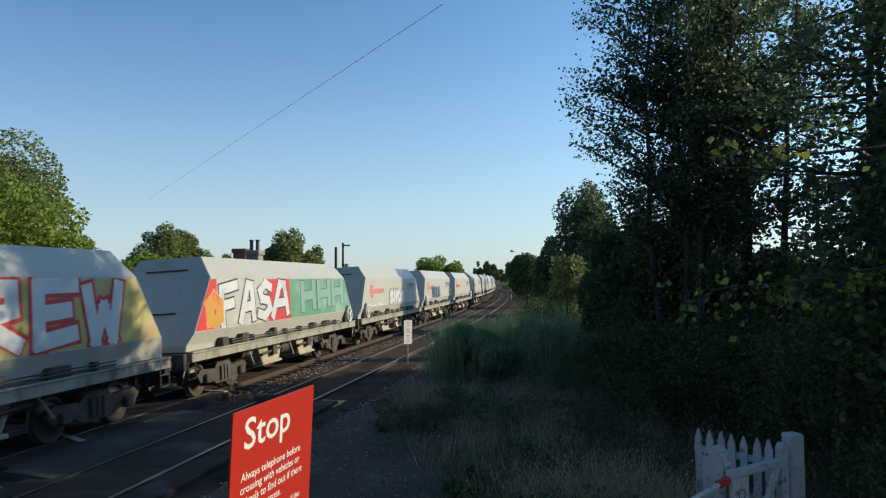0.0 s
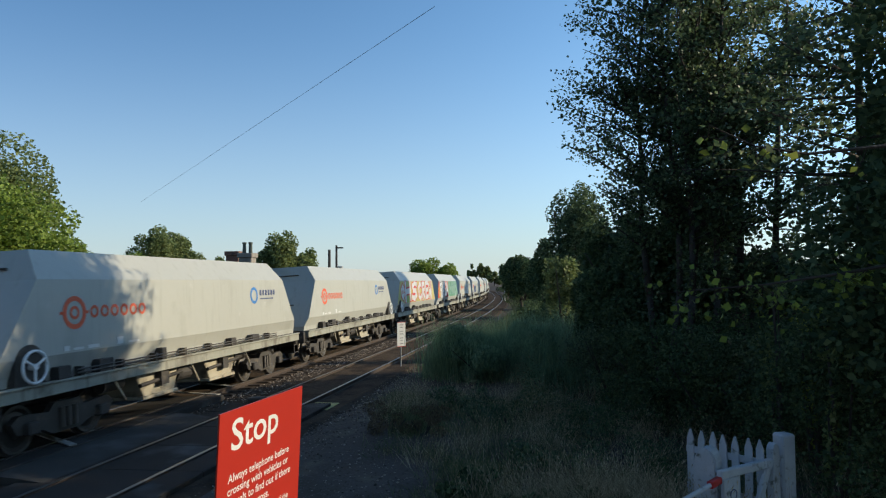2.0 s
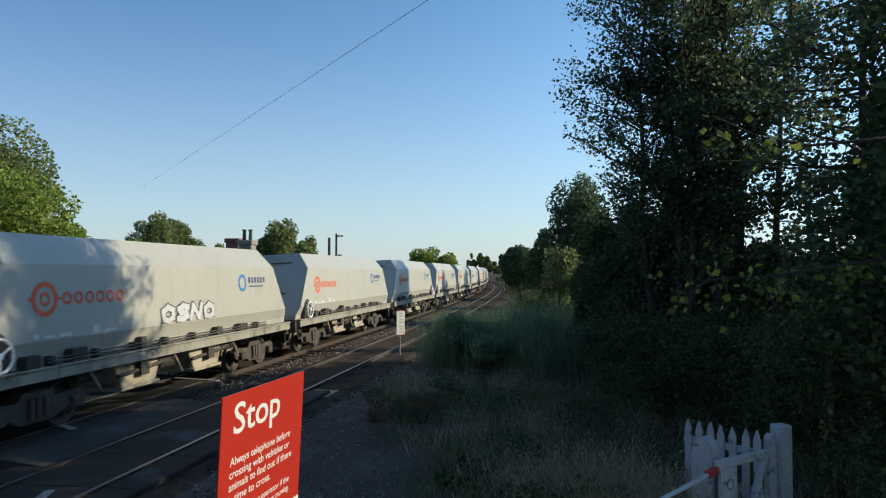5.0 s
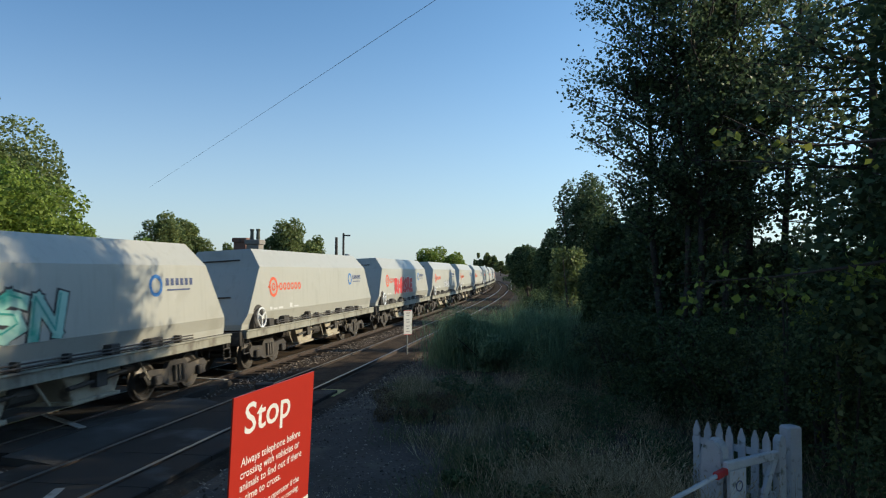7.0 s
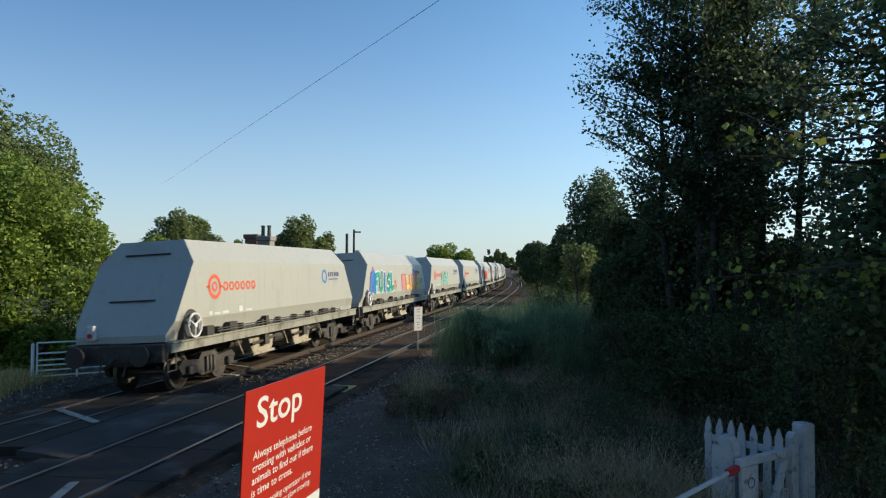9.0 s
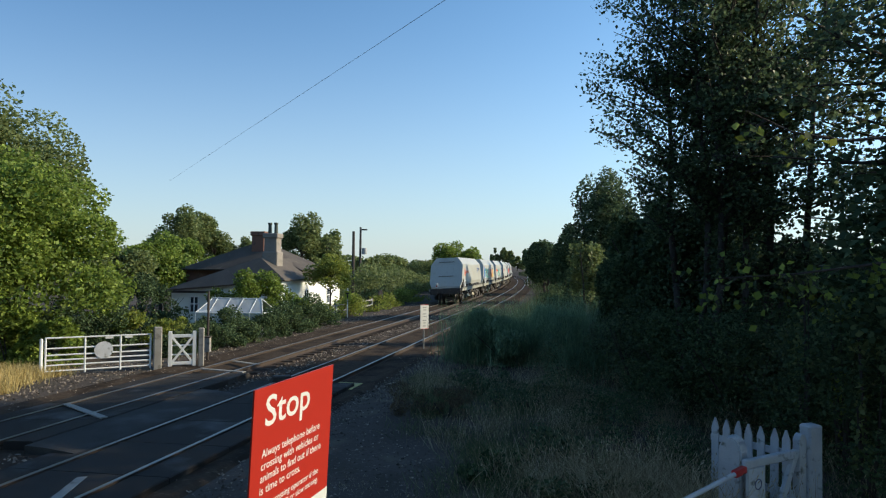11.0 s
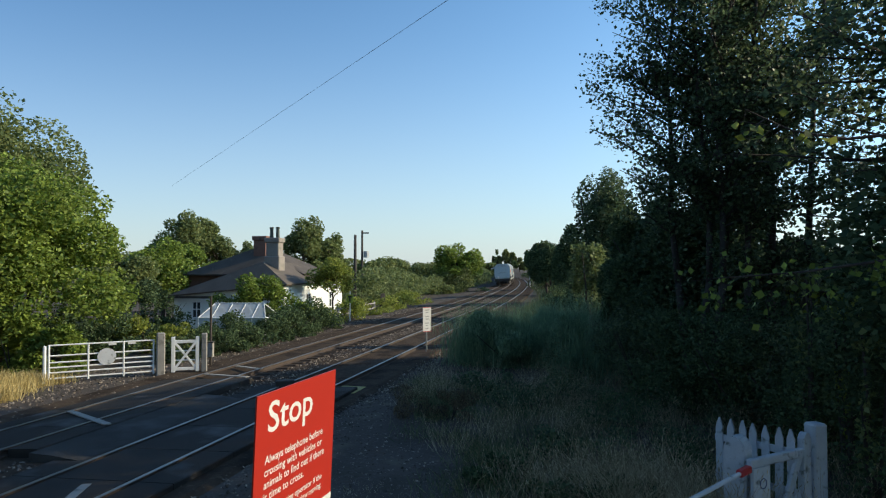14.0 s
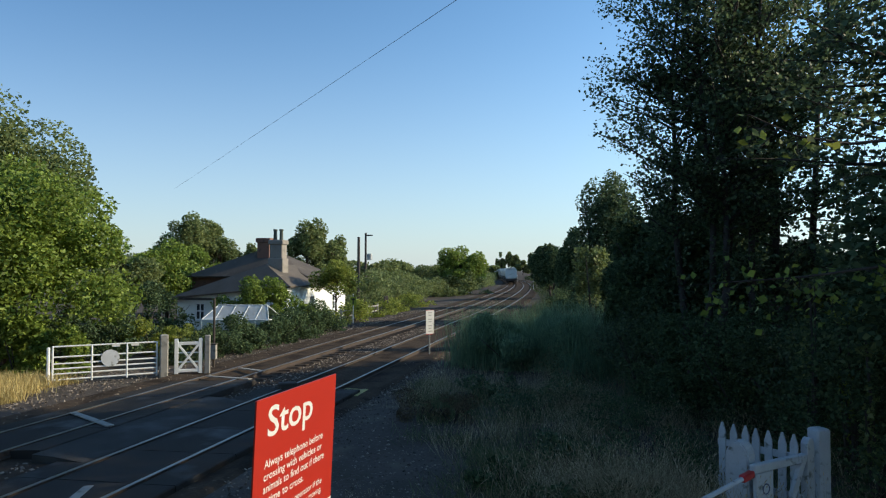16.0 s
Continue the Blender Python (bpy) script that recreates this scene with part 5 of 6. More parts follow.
def spray_tree(name, label, x, y, h, profile, mat, n_branch, n_leaf, leaf, seed, rise=0.5, stems=3, trunk_r=0.10, spread=0.35, spray=0.16, low_leaves=0):
    """A tree whose leaves hang on twigs along many limbs; profile holds (height, reach) pairs."""
    rng = np.random.default_rng(seed)
    z0 = ground_z(x, y)
    top = empty(name, pose(x, y, z0))
    tagged(top, label, "tree")
    zs, rs = [p[0] for p in profile], [p[1] for p in profile]
    bm = bmesh.new()
    lines = []
    for k in range(stems):
        a = k * math.tau / stems + seed
        p, line = Vector((spread * math.cos(a), spread * math.sin(a), -0.3)), []
        for i in range(9):
            line.append(p)
            p = p + Vector((rng.normal() * 0.10 + 0.05 * math.cos(a), rng.normal() * 0.10 + 0.05 * math.sin(a), h * 0.97 / 8))
        for i in range(8):
            rod(bm, line[i], line[i + 1], trunk_r * (1 - i * 0.11), trunk_r * (0.89 - i * 0.11), 7)
        lines.append(line)
    A, B = [], []
    for k in range(n_branch):
        z = zs[0] + (zs[-1] - zs[0]) * rng.random()
        L = float(np.interp(z, zs, rs)) * rng.uniform(0.62, 1.08)
        line = lines[rng.integers(stems)]
        zb = max(0.6, z - rise * L)
        f = min(7.99, zb / (h * 0.97 / 8))
        p = line[int(f)].lerp(line[int(f) + 1], f % 1)
        a = rng.uniform(0, math.tau)
        run = [p]
        for j in range(3):
            a += rng.normal() * 0.22
            run.append(run[-1] + Vector((math.cos(a), math.sin(a), rise * rng.uniform(0.6, 1.3))) * (L / 3))
        for j in range(3):
            rod(bm, run[j], run[j + 1], 0.028 * (1 - j * 0.3), 0.028 * (0.7 - j * 0.3) + 0.004, 5)
        for j in range(7):
            t = rng.uniform(0.6, 3.0)
            q = run[min(2, int(t))].lerp(run[min(2, int(t)) + 1], t - min(2, int(t)))
            d = Vector((rng.normal(), rng.normal(), rng.normal() * 0.5 + 0.15))
            e = q + d.normalized() * L * rng.uniform(0.08, 0.20)
            rod(bm, q, e, 0.008, 0.003, 4)
            A.append(tuple(q))
            B.append(tuple(e))
    part("trunk", bm, M_BARK, top, smooth=True)
    A, B = np.array(A), np.array(B)
    k = rng.integers(0, len(A), n_leaf)
    t = rng.uniform(0.0, 1.15, n_leaf)[:, None]
    P = A[k] * (1 - t) + B[k] * t + rng.normal(size=(n_leaf, 3)) * spray
    if low_leaves:
        m = rng.integers(0, stems, low_leaves)
        u = rng.uniform(0.5, zs[0] + 0.5, low_leaves)
        base = np.array([tuple(line[min(7, int(v / (h * 0.97 / 8)))].lerp(line[min(8, int(v / (h * 0.97 / 8)) + 1)], (v / (h * 0.97 / 8)) % 1)) for line, v in zip([lines[q] for q in m], u)])
        P = np.concatenate([P, base + rng.normal(size=(low_leaves, 3)) * (0.16, 0.16, 0.1)])
    part("crown", fast_quads("crown", leaves(rng, P, leaf, 0.6, 1.25), mat), None, top)
    return top


def build_branch_tree():
    """A sycamore just out of view, one branch of which hangs into it."""
    t = tree("sycamore_tree", "sycamore with one leafy branch hanging over the verge", 7.4, 7.7, ground_z(7.4, 7.7), 8.5, 2.3, 2.3, M_LEAF_DARK, 34000, 0.13, 91, 50, 0.0, 0.16, 1)
    rng = np.random.default_rng(92)
    bm = bmesh.new()
    path = [(7.4, 7.7, 4.2), (5.6, 5.9, 4.5), (3.9, 5.05, 4.30), (3.0, 5.0, 4.20), (2.6, 5.0, 4.26), (2.25, 5.0, 4.42)]
    o = t.matrix_world.translation
    pts = [Vector(p) - o for p in path]
    for a, b, r in zip(pts, pts[1:], (0.05, 0.03, 0.018, 0.011, 0.007)):
        rod(bm, a, b, r, r * 0.65, 6)
    tw = []
    for k in range(22):
        i = rng.integers(1, len(pts) - 1)
        p = pts[i].lerp(pts[i + 1], rng.random())
        q = p + Vector((rng.normal() * 0.10 - 0.08, rng.normal() * 0.12, rng.normal() * 0.12 - 0.03))
        rod(bm, p, q, 0.004, 0.002, 4)
        tw.append(q)
    part("branch", bm, M_BARK, t, "thin leafy branch")
    P = np.array([tuple(q) for q in tw])
    P = np.repeat(P, 2, 0) + rng.normal(size=(2 * len(P), 3)) * 0.05
    part("branch_leaves", fast_quads("branch_leaves", leaves(rng, P, 0.075, 0.8, 1.15), M_LEAF_YEL), None, t)
    # a lower bough with hanging leaves
    bm = bmesh.new()
    pts = [Vector(p) - o for p in ((7.4, 7.7, 3.7), (5.9, 7.4, 3.5), (4.7, 7.2, 3.32), (3.7, 7.0, 3.2), (2.85, 7.0, 3.14))]
    for a, b, r in zip(pts, pts[1:], (0.04, 0.028, 0.018, 0.010)):
        rod(bm, a, b, r, r * 0.65, 6)
    tw = []
    for k in range(90):
        i = rng.integers(0, len(pts) - 1)
        p = pts[i].lerp(pts[i + 1], rng.random())
        q = p + Vector((rng.normal() * 0.16, rng.normal() * 0.2, rng.normal() * 0.12 - 0.12))
        rod(bm, p, q, 0.004, 0.002, 4)
        tw.append(tuple(q))
    part("branch", bm, M_BARK, t, "low leafy bough")
    P = np.repeat(np.array(tw), 4, 0) + rng.normal(size=(4 * len(tw), 3)) * 0.07
    part("branch_leaves", fast_quads("branch_leaves", leaves(rng, P, 0.085, 0.8, 1.2), M_LEAF_OAK), None, t)


def build_bushes():
    D = M_LEAF_DARK
    shrub("cottage_bush", "rounded sunlit garden bush before the cottage", [(-11.0, 36.3, 1.2, 1.4, 1.1, 1.75), (-9.7, 36.0, 1.3, 1.3, 1.1, 1.8), (-8.5, 36.4, 0.8, 1.1, 1.0, 1.5)], M_LEAF_OAK, 16000, 0.14, 31)
    hb = []
    for s in np.arange(9.8, 24.0, 1.3):
        p, _ = track(s, -3.35 - 0.3 * random.random())
        hb.append((p.x, p.y, 0.35, 1.1, 1.1, 0.72 + 0.018 * s))
    shrub("garden_hedge", "dark clipped hedge along the railway", hb, D, 42000, 0.10, 32, "hedge")
    hb = []
    for s in np.arange(25, 52, 2.4):
        p, _ = track(s, -4.3 - 0.4 * random.random())
        hb.append((p.x, p.y, 0.25, 1.3, 1.3, 0.75 + 0.4 * random.random()))
    shrub("lineside_scrub", "sunlit yellow-green scrub beside the far rails", hb, M_LEAF_YEL, 14000, 0.14, 33)
    hb = []
    for s in np.arange(42, 96, 4.5):
        p, _ = track(s, -8.0 - 3 * random.random())
        hb.append((p.x, p.y, 1.0, 2.8, 2.8, 1.6 + 0.9 * random.random()))
    shrub("lineside_thicket", "green thicket beside the line", hb, M_LEAF_FAR, 26000, 0.22, 34, "thicket")
    hb = []
    for s in np.arange(88, 230, 6.0):
        p, _ = track(s, -6.0 - 3 * random.random())
        hb.append((p.x, p.y, 0.9, 3.2, 3.6, 1.3 + 1.2 * random.random()))
    shrub("lineside_thicket", "green thicket beside the distant line", hb, M_LEAF_FAR, 22000, 0.3, 190, "thicket")
    hb = []
    for s in np.arange(95, 230, 7.0):
        p, _ = track(s, NEAR_OFF + 5.5 + 2 * random.random())
        hb.append((p.x, p.y, 0.9, 2.4, 4.0, 1.4 + 1.0 * random.random()))
    shrub("lineside_thicket", "dark thicket on the wooded side of the line", hb, M_LEAF_DARK, 18000, 0.3, 191, "thicket")
    hb = [((px - 784) / 1200 * z, z, 0.8, 1.5, 1.2, top) for px, z, top in ((200, 30, 1.7), (245, 33, 1.9), (285, 36, 2.0), (150, 29, 1.8))]
    shrub("roadside_bush", "dark shaded bush behind the field gate", hb, D, 14000, 0.14, 39)
    shrub("hazel_scrub", "sunlit hazel scrub at the foot of the tree", [(-16.5, 22.5, 0.7, 1.5, 1.3, 1.5), (-14.3, 22.6, 0.6, 1.4, 1.1, 1.3), (-13.0, 22.9, 0.5, 1.0, 0.9, 1.0)], M_LEAF_OAK, 14000, 0.16, 171)
    hb = [(-13.0 - 1.7 * k, 26.5 + 0.8 * k, 0.4, 1.5, 1.2, 0.9) for k in range(4)]
    shrub("roadside_bush", "dark low bush behind the field gate", hb, D, 9000, 0.13, 35)
    shrub("garden_shrub", "yellow-green garden shrub by the gate", [(-12.9, 29.5, 0.3, 1.2, 0.9, 0.9), (-11.5, 30, 0.2, 0.9, 0.9, 0.7)], M_LEAF_YEL, 4000, 0.12, 36)
    # tall feathery weeds in the middle distance
    def X(px, Z):
        return (px - 784) / 1200 * Z
    shrub("tall_weeds", "tall feathery grey-green weeds beside the track", [(X(850, 24), 24, 0.7, 1.0, 1.3, 1.2), (X(905, 23), 23, 0.7, 1.2, 1.3, 1.15), (X(985, 23), 23, 0.9, 1.3, 1.3, 1.4), (X(1040, 21), 21, 0.9, 1.2, 1.3, 1.4)], M_WEED, 34000, 0.20, 37, "weeds", 2.5, 6.0)
    wp = [(X(p, z) + dx, z + dy) for p, z in ((850, 24.5), (885, 24), (930, 24.5), (975, 23.5), (1015, 23), (1045, 21)) for dx in (-0.4, 0.4) for dy in (-0.6, 0.6)]
    blades("weed_stems", "upright feathery grey-green weed stems", wp, M_WEED, 1.75, 0.008, 38, 9000, 0.42, "weeds", 0.16)
    for k, (px, Z, top, r) in enumerate(((1130, 18.0, 520, 1.9), (1220, 15.5, 540, 1.7), (1320, 14.0, 520, 1.8), (1430, 13.0, 515, 1.8), (1530, 11.5, 500, 1.8), (1640, 9.5, 465, 1.7), (1480, 17.0, 520, 2.0))):
        z = EYE + (470 - top) / 1200 * Z
        x = X(px, Z)
        shrub("bramble_bush", "dark tangled bramble bush under the trees", [(x, Z, z * 0.45, r, r, z * 0.62), (x + 0.7, Z + 0.6, z * 0.4, r, r, z * 0.5)], D if k % 3 else M_LEAF_BIG, 15000, 0.07, 40 + k)
    for k, (px, Z, r, h) in enumerate(((905, 15.5, 0.7, 0.45), (1000, 16.5, 0.9, 0.6), (1085, 14.0, 0.9, 0.6), (960, 12.0, 0.6, 0.35), (1050, 11.0, 0.7, 0.5), (880, 10.5, 0.5, 0.3), (1130, 12.2, 0.8, 0.6), (970, 9.3, 0.5, 0.3), (1180, 10.2, 0.6, 0.45), (860, 18.0, 0.8, 0.5), (1000, 20.0, 1.0, 0.8), (1090, 9.4, 0.5, 0.35))):
        x = X(px, Z)
        g = ground_z(x, Z)
        shrub("verge_plant", "low leafy green plant in the rough verge", [(x, Z, g + h * 0.4, r, r, h), (x + r * 0.8, Z + 0.3, g + h * 0.3, r * 0.7, r * 0.7, h * 0.8)], (M_LEAF_BIG, M_GRASS, M_LEAF_DARK)[k % 3], 2600, 0.05 + 0.02 * (k % 2), 140 + k, "plant")
    for k, (px, py, Z, r) in enumerate(((1500, 545, 10.6, 0.45), (1435, 500, 11.6, 0.5), (1545, 600, 9.4, 0.4))):
        x, y, z = through_px(px, py, Z)
        g = ground_z(x, y)
        shrub("young_maple", "yellow-green maple sapling among the brambles", [(x, y, z, r, r * 0.8, r * 0.55), (x - 0.1, y, (z + g) / 2, r * 0.4, r * 0.4, (z - g) * 0.4)], M_LEAF_FAR if k else M_LEAF_YEL, 260, 0.10, 180 + k, "sapling")
    hb = []
    for s in np.arange(30, 120, 5.0):
        p, _ = track(s, NEAR_OFF + 5.6 + 1.5 * random.random())
        hb.append((p.x, p.y, 0.5, 1.8, 2.6, 0.7 + 0.5 * random.random()))
    shrub("bank_scrub", "low rough scrub on the bank beside the line", hb, M_LEAF_DARK, 16000, 0.2, 160)
    shrub("lineside_thicket", "dark undergrowth at the foot of the alders", [(X(975, 82), 82, 1.2, 2.6, 3.0, 2.6), (X(990, 64), 64, 1.2, 2.2, 2.6, 2.4), (X(1030, 52), 52, 1.3, 2.2, 2.4, 2.5), (X(1060, 43), 43, 1.4, 2.0, 2.2, 2.4), (X(1078, 34), 34, 1.4, 1.8, 2.0, 2.2), (X(1108, 26), 26, 1.3, 1.6, 1.8, 2.0)], D, 30000, 0.15, 195, "thicket")
    shrub("lineside_thicket", "green undergrowth at the foot of the lineside trees", [(X(762, 104), 104, 0.9, 4.0, 3.0, 2.8), (X(800, 96), 96, 0.9, 3.6, 3.0, 2.6), (X(832, 98), 98, 0.9, 2.8, 3.0, 2.4), (X(700, 86), 86, 0.9, 3.6, 3.0, 2.4)], M_LEAF_FAR, 16000, 0.26, 196, "thicket")
    shrub("withered_dock", "withered brown dock clump at the gravel's edge", [(X(735, 15.2), 15.2, 0.10, 0.55, 0.5, 0.5), (X(800, 14.8), 14.8, 0.12, 0.6, 0.6, 0.5)], M_DOCK, 7000, 0.05, 50, "plant", 2.0, 3.0)


def blades(name, label, places, mat, h, w, seed, n_per, spread, category="grass", droop=0.35, heads=0.0):
    rng = np.random.default_rng(seed)
    P = np.array([(x, y) for x, y in places])
    k = rng.integers(0, len(P), n_per)
    xy = P[k] + rng.normal(size=(n_per, 2)) * spread
    z = np.array([ground_z(a, b) for a, b in xy]) - 0.03
    base = np.c_[xy, z]
    H = h * rng.uniform(0.4, 1.25, n_per)[:, None]
    lean = rng.normal(size=(n_per, 3)) * droop
    lean[:, 2] = 1
    lean /= np.linalg.norm(lean, axis=1)[:, None]
    side = np.cross(lean, rng.normal(size=(n_per, 3)))
    side /= np.linalg.norm(side, axis=1)[:, None]
    W = w * rng.uniform(0.6, 1.3, n_per)[:, None]
    mid = base + lean * H * 0.6
    lean2 = lean + rng.normal(size=(n_per, 3)) * 0.25
    tip = mid + lean2 * H * 0.4
    q1 = np.stack([base - side * W, base + side * W, mid + side * W * 0.8, mid - side * W * 0.8], 1)
    q2 = np.stack([mid - side * W * 0.8, mid + side * W * 0.8, tip + side * W * 0.15, tip - side * W * 0.15], 1)
    quads = [q1, q2]
    if heads:
        up = lean2 / np.linalg.norm(lean2, axis=1)[:, None]
        hw = side * heads * 0.16
        quads.append(np.stack([tip - up * heads, tip + hw, tip + up * heads, tip - hw], 1))
    ob = new(name, fast_quads(name, np.concatenate(quads), mat))
    tagged(ob, label, category, kind="stuff")


def build_grass():
    rng = np.random.default_rng(5)
    def patch(x0, x1, y0, y1, n):
        return list(zip(rng.uniform(x0, x1, n), rng.uniform(y0, y1, n)))
    near = [(x, y) for x, y in patch(-0.6, 7.0, 6.0, 20.0, 900) if x > 0.55 - (y - 9) * 0.17 + 0.35 * math.sin(y * 1.7)]
    blades("verge_grass", "green rough grass on the shaded verge", near[70:330], M_GRASS, 0.30, 0.005, 1, 42000, 0.26, droop=0.55)
    blades("dry_grass_stalks", "pale dry seeding grass stalks on the verge", near[:70], M_DRYGRASS, 0.66, 0.0026, 2, 8000, 0.30, droop=0.45, heads=0.03)
    blades("dry_grass_tuft", "pale dry grass tuft by the picket fence", patch(1.9, 3.6, 8.4, 10.4, 50), M_DRYGRASS, 0.8, 0.0034, 3, 4200, 0.2, droop=0.75, heads=0.035)
    blades("yellow_grass", "sunlit dry yellow grass beside the field gate", patch(-16.5, -11.4, 16.6, 20.6, 240), M_STRAW, 0.40, 0.008, 4, 32000, 0.2)
    blades("thin_grass", "thin flattened grass at the path's edge", patch(-1.4, 0.8, 6.2, 10.5, 120), M_DRYGRASS, 0.07, 0.004, 6, 9000, 0.2, droop=0.9)
    far = []
    for s in np.arange(20, 120, 1.0):
        p, _ = track(s, NEAR_OFF + 3.6 + 2.5 * rng.random())
        far.append((p.x, p.y))
    blades("bank_grass", "rough grass on the bank along the line", far, M_GRASS, 0.6, 0.02, 7, 12000, 0.7)


def build_stones():
    """Loose ballast and gravel that can be told apart near by."""
    rng = np.random.default_rng(9)
    V, F = [], []
    def scatter(n, place, size):
        for _ in range(n):
            x, y, z = place()
            r = size * rng.uniform(0.5, 1.3)
            k = len(V)
            o = rng.normal(size=(6, 3)) * 0.18
            for i, d in enumerate(((1, 0, 0), (0, 1, 0), (-1, 0, 0), (0, -1, 0), (0, 0, 0.7), (0, 0, -0.7))):
                V.append((x + (d[0] + o[i, 0]) * r, y + (d[1] + o[i, 1]) * r, z + (d[2] + o[i, 2]) * r))
            F.extend(((k, k + 1, k + 4), (k + 1, k + 2, k + 4), (k + 2, k + 3, k + 4), (k + 3, k, k + 4), (k + 1, k, k + 5), (k + 2, k + 1, k + 5), (k + 3, k + 2, k + 5), (k, k + 3, k + 5)))
    def between():
        p, _ = track(rng.uniform(-9, 60), rng.uniform(1.3, 2.2))
        return p.x, p.y, -0.10
    def outside():
        p, _ = track(rng.uniform(-9, 45), rng.choice([rng.uniform(-3.2, -1.35), rng.uniform(4.75, 5.8)]))
        return p.x, p.y, -0.12
    def path():
        x, y = rng.uniform(-5, 0.2), rng.uniform(6, 22)
        return x, y, ground_z(x, y) + 0.0
    def verge():
        p, _ = track(rng.uniform(-6, 8), rng.uniform(-6, -3))
        return p.x, p.y, ground_z(p.x, p.y)
    scatter(5000, between, 0.035)
    scatter(7000, outside, 0.035)
    scatter(5000, path, 0.022)
    scatter(3500, verge, 0.032)
    tagged(new("loose_stones", raw_mesh("loose_stones", V, F, M_STONE)), "loose grey-brown ballast stones and gravel", "stones", kind="stuff")


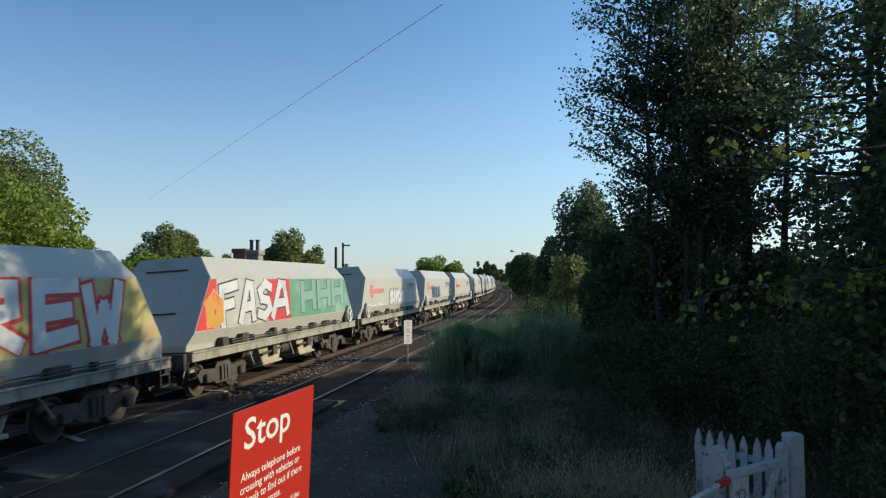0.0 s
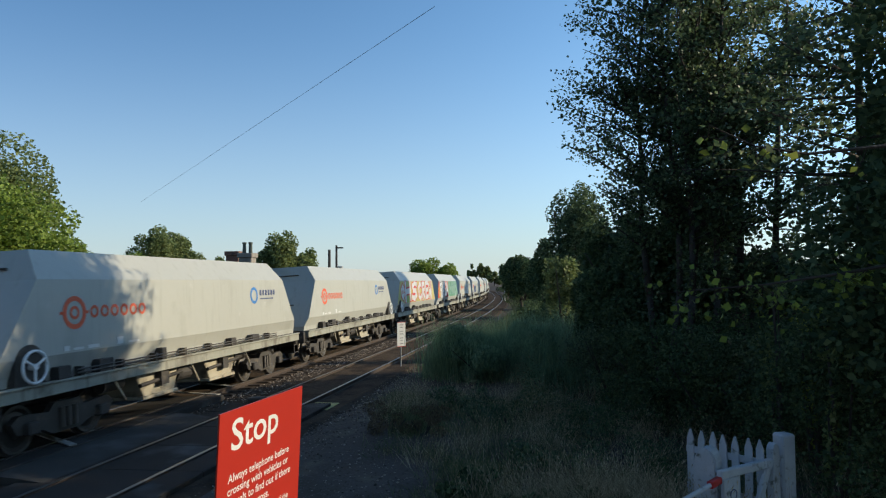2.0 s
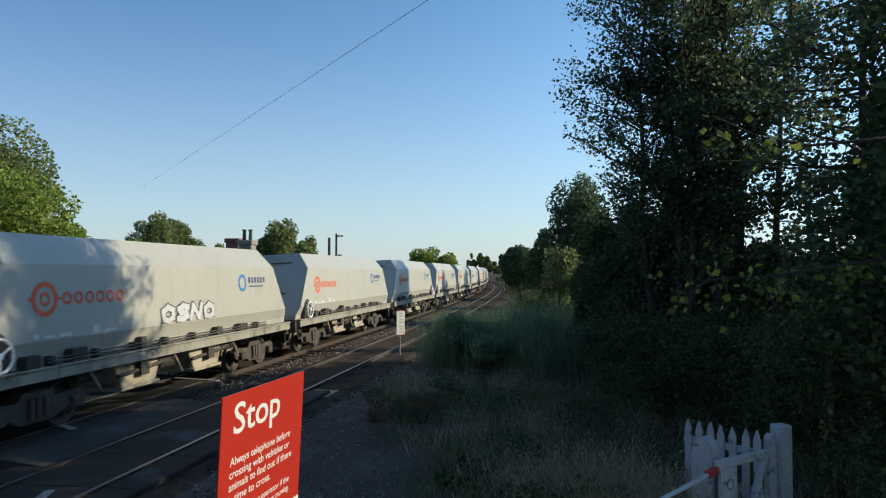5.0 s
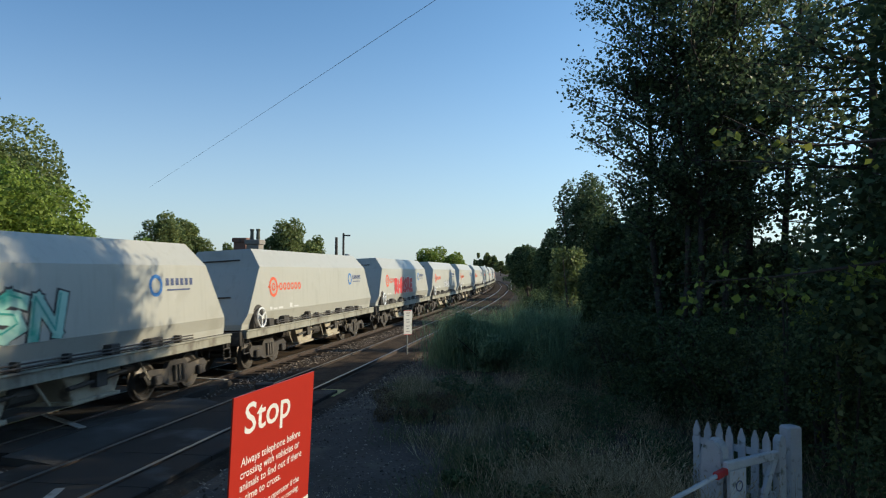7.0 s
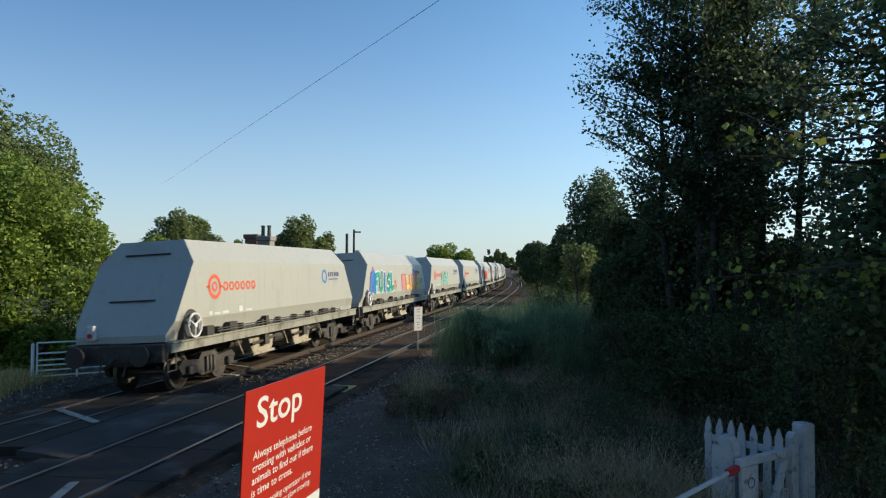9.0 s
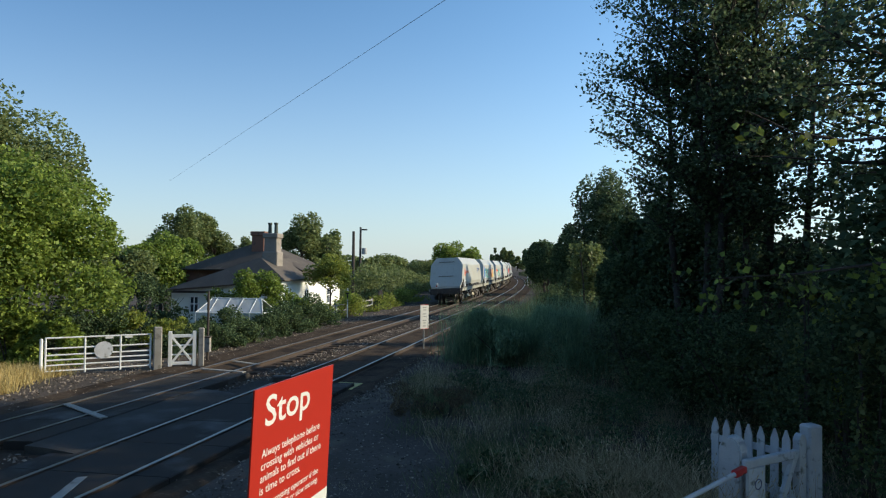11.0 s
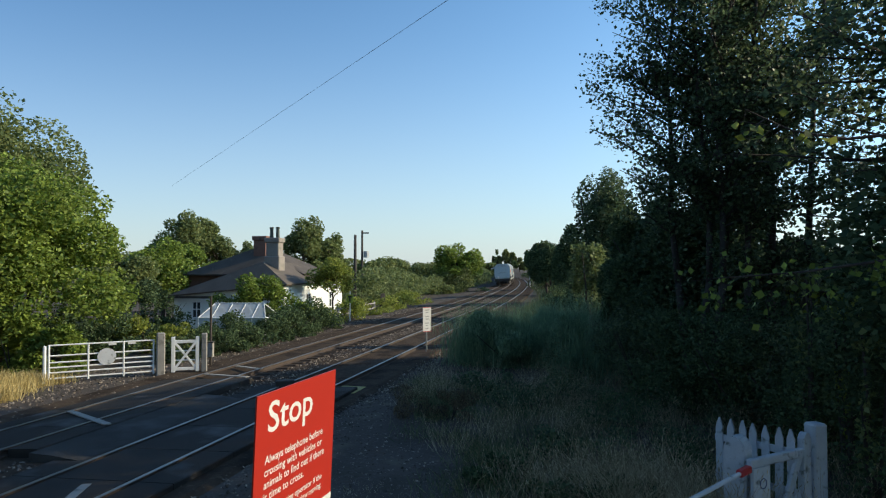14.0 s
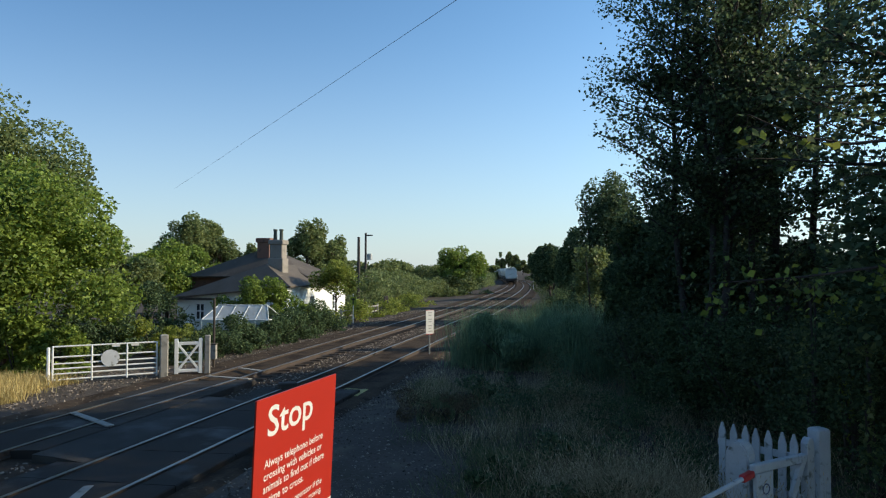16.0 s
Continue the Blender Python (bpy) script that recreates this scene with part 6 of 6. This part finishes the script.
def build_small_things():
    bm = boxes((-0.26, 0.26, -0.16, 0.16, 0, 0.24), bevel=0.03)
    tagged(part("timber_block", bm, M_DARKWOOD, at=pose((505 - 784) / 1200 * 19.0, 19.0, -0.1, 0, 0, 20)), "dark weathered timber block lying between the rails", "timber")
    bm = boxes((-0.35, 0.35, -0.5, 0.5, 0, 0.06), bevel=0.01)
    tagged(part("edge_board", bm, M_YELLOW, at=pose(-2.62, 18.7, -0.13, 0, 0, -12)), "faded yellow painted board beside the rail", "board")
    x, y = (937 - 784) / 1200 * 118, 118.0
    p = empty("marker_post", pose(x, y, ground_z(x, y)))
    tagged(p, "slim white lineside marker post in the distance", "post")
    bm = bmesh.new()
    rod(bm, (0, 0, -0.3), (0, 0, 3.0 - ground_z(x, y)), 0.09, 0.09, 8)
    part("shaft", bm, M_WHITE, p)
    part("cap", boxes((-0.3, 0.3, -0.08, 0.08, 2.9 - ground_z(x, y), 3.25 - ground_z(x, y)), bevel=0.02), M_WHITE, p)
    # telephone post and cabinet beside the wicket
    x, y = -8.07, 23.6
    p = empty("telephone_post", pose(x, y, ground_z(x, y)))
    tagged(p, "slim dark post carrying a small grey telephone cabinet", "post")
    bm = bmesh.new()
    rod(bm, (0, 0, -0.3), (0, 0, 2.45), 0.045, 0.04, 8)
    part("shaft", bm, M_DARKWOOD, p)
    c = part("cabinet", boxes((-0.14, 0.14, -0.22, -0.05, 0.35, 0.85), bevel=0.02), M_WEATHERED, p, "small grey cabinet")
    part("hood", boxes((-0.17, 0.17, -0.26, -0.045, 0.855, 0.885), bevel=0.008), M_DARKWOOD, c)
    # low garden fence along the line past the fruit tree
    a, _ = track(24.5, -4.6)
    b, _ = track(36.5, -4.6)
    d = b - a
    f = empty("garden_fence", Matrix.Translation((a.x, a.y, ground_z(a.x, a.y))) @ pose(0, 0, 0, 0, 0, math.degrees(math.atan2(d.y, d.x))))
    tagged(f, "low pale wooden post and rail garden fence", "fence")
    for k in range(7):
        xx = d.length * k / 6
        part("post", boxes((xx - 0.05, xx + 0.05, -0.05, 0.05, -0.3, 0.95), bevel=0.012), M_WEATHERED, f)
    for z in (0.45, 0.82):
        part("rail", boxes((0, d.length, -0.085, -0.052, z - 0.05, z + 0.05), bevel=0.008), M_WEATHERED, f)
    for s_, tilt in ((39.5, 5), (41.0, -7)):
        q, _ = track(s_, -5.0)
        bm = boxes((-0.09, 0.09, -0.09, 0.09, -0.4, 1.45), bevel=0.02)
        tagged(part("old_post", bm, M_DARKWOOD, at=pose(q.x, q.y, ground_z(q.x, q.y), 0, tilt, 20)), "dark leaning old timber post in the scrub", "post", "old timber posts")
    # thin pale stake at the path's edge
    bm = bmesh.new()
    rod(bm, (0, 0, -0.2), (0.01, 0, 0.36), 0.016, 0.012, 6)
    tagged(part("stake", bm, M_SIGNWHITE, at=pose((826 - 784) / 1200 * 8.6, 8.6, ground_z(0.3, 8.6))), "thin pale wooden stake in the grass", "stake")
    # dark shed among the trees
    s = empty("shed", pose((1440 - 784) / 1200 * 19, 19.0, 0.6, 0, 0, 20))
    tagged(s, "dark timber shed half hidden under the trees", "shed")
    part("wall", boxes((-0.9, 0.9, -0.8, 0.8, -0.8, 1.7)), M_DARKWOOD, s)
    bm = bmesh.new()
    prism(bm, [(-1.0, 2.05), (1.0, 1.62), (1.0, 1.68), (-1.0, 2.11)], -0.95, 0.95)
    part("roof", bm, M_DARKWOOD, s)


# ---------------------------------------------------------------- build
build_ground()
WAGONS = build_train()
SWALLOW = build_swallow()
build_house()
build_greenhouse()
build_stop_sign()
build_post_sign()
build_field_gate()
build_wicket()
build_near_gate()
build_poles()
build_cable()
build_small_things()
build_trees()
build_branch_tree()
build_bushes()
build_grass()
build_stones()
build_railway()


def motions():
    """Every wagon runs along the far track."""
    for i, w in enumerate(WAGONS):
        rows = []
        for k in range(17):
            t = float(k)
            s = buffer_s(i, t)
            a, _ = track(s + 2.75)
            b, _ = track(s + PITCH - 2.75)
            d = b - a
            o = a - d.normalized() * 2.75
            rows.append((t, Matrix.Translation((o.x, o.y, 0.0)) @ pose(0, 0, 0, 0, 0, math.degrees(math.atan2(d.y, d.x))) @ pose(0, 0, 0, -CANT, 0, 0)))
        walk(w, rows)
    # the wheels of the last wagons roll without slipping
    for i, w in enumerate(WAGONS[:13]):
        for b in w.children:
            for ws in b.children:
                if ws.name.startswith("wheelset"):
                    at = ws.location.copy()
                    rows = []
                    for k in range(481):
                        a = math.degrees(travelled(k / FPS) / 0.465)
                        rows.append((k / FPS, pose(at.x, at.y, at.z, 0, a % 360.0, 0)))
                    walk(ws, rows)
    # the swallow crosses the sky early on and is gone behind the trees
    flight = ((0.0, 940, 420), (0.2, 768, 395), (0.4, 589, 370), (0.5, 484, 375), (0.8, 190, 350), (1.2, -250, 330), (16.0, -900, 330))
    walk(SWALLOW, [(t, Matrix.Translation(through_px(px, py, 30.0)) @ pose(0, 0, 0, 8, 10, 82)) for t, px, py in flight])


motions()
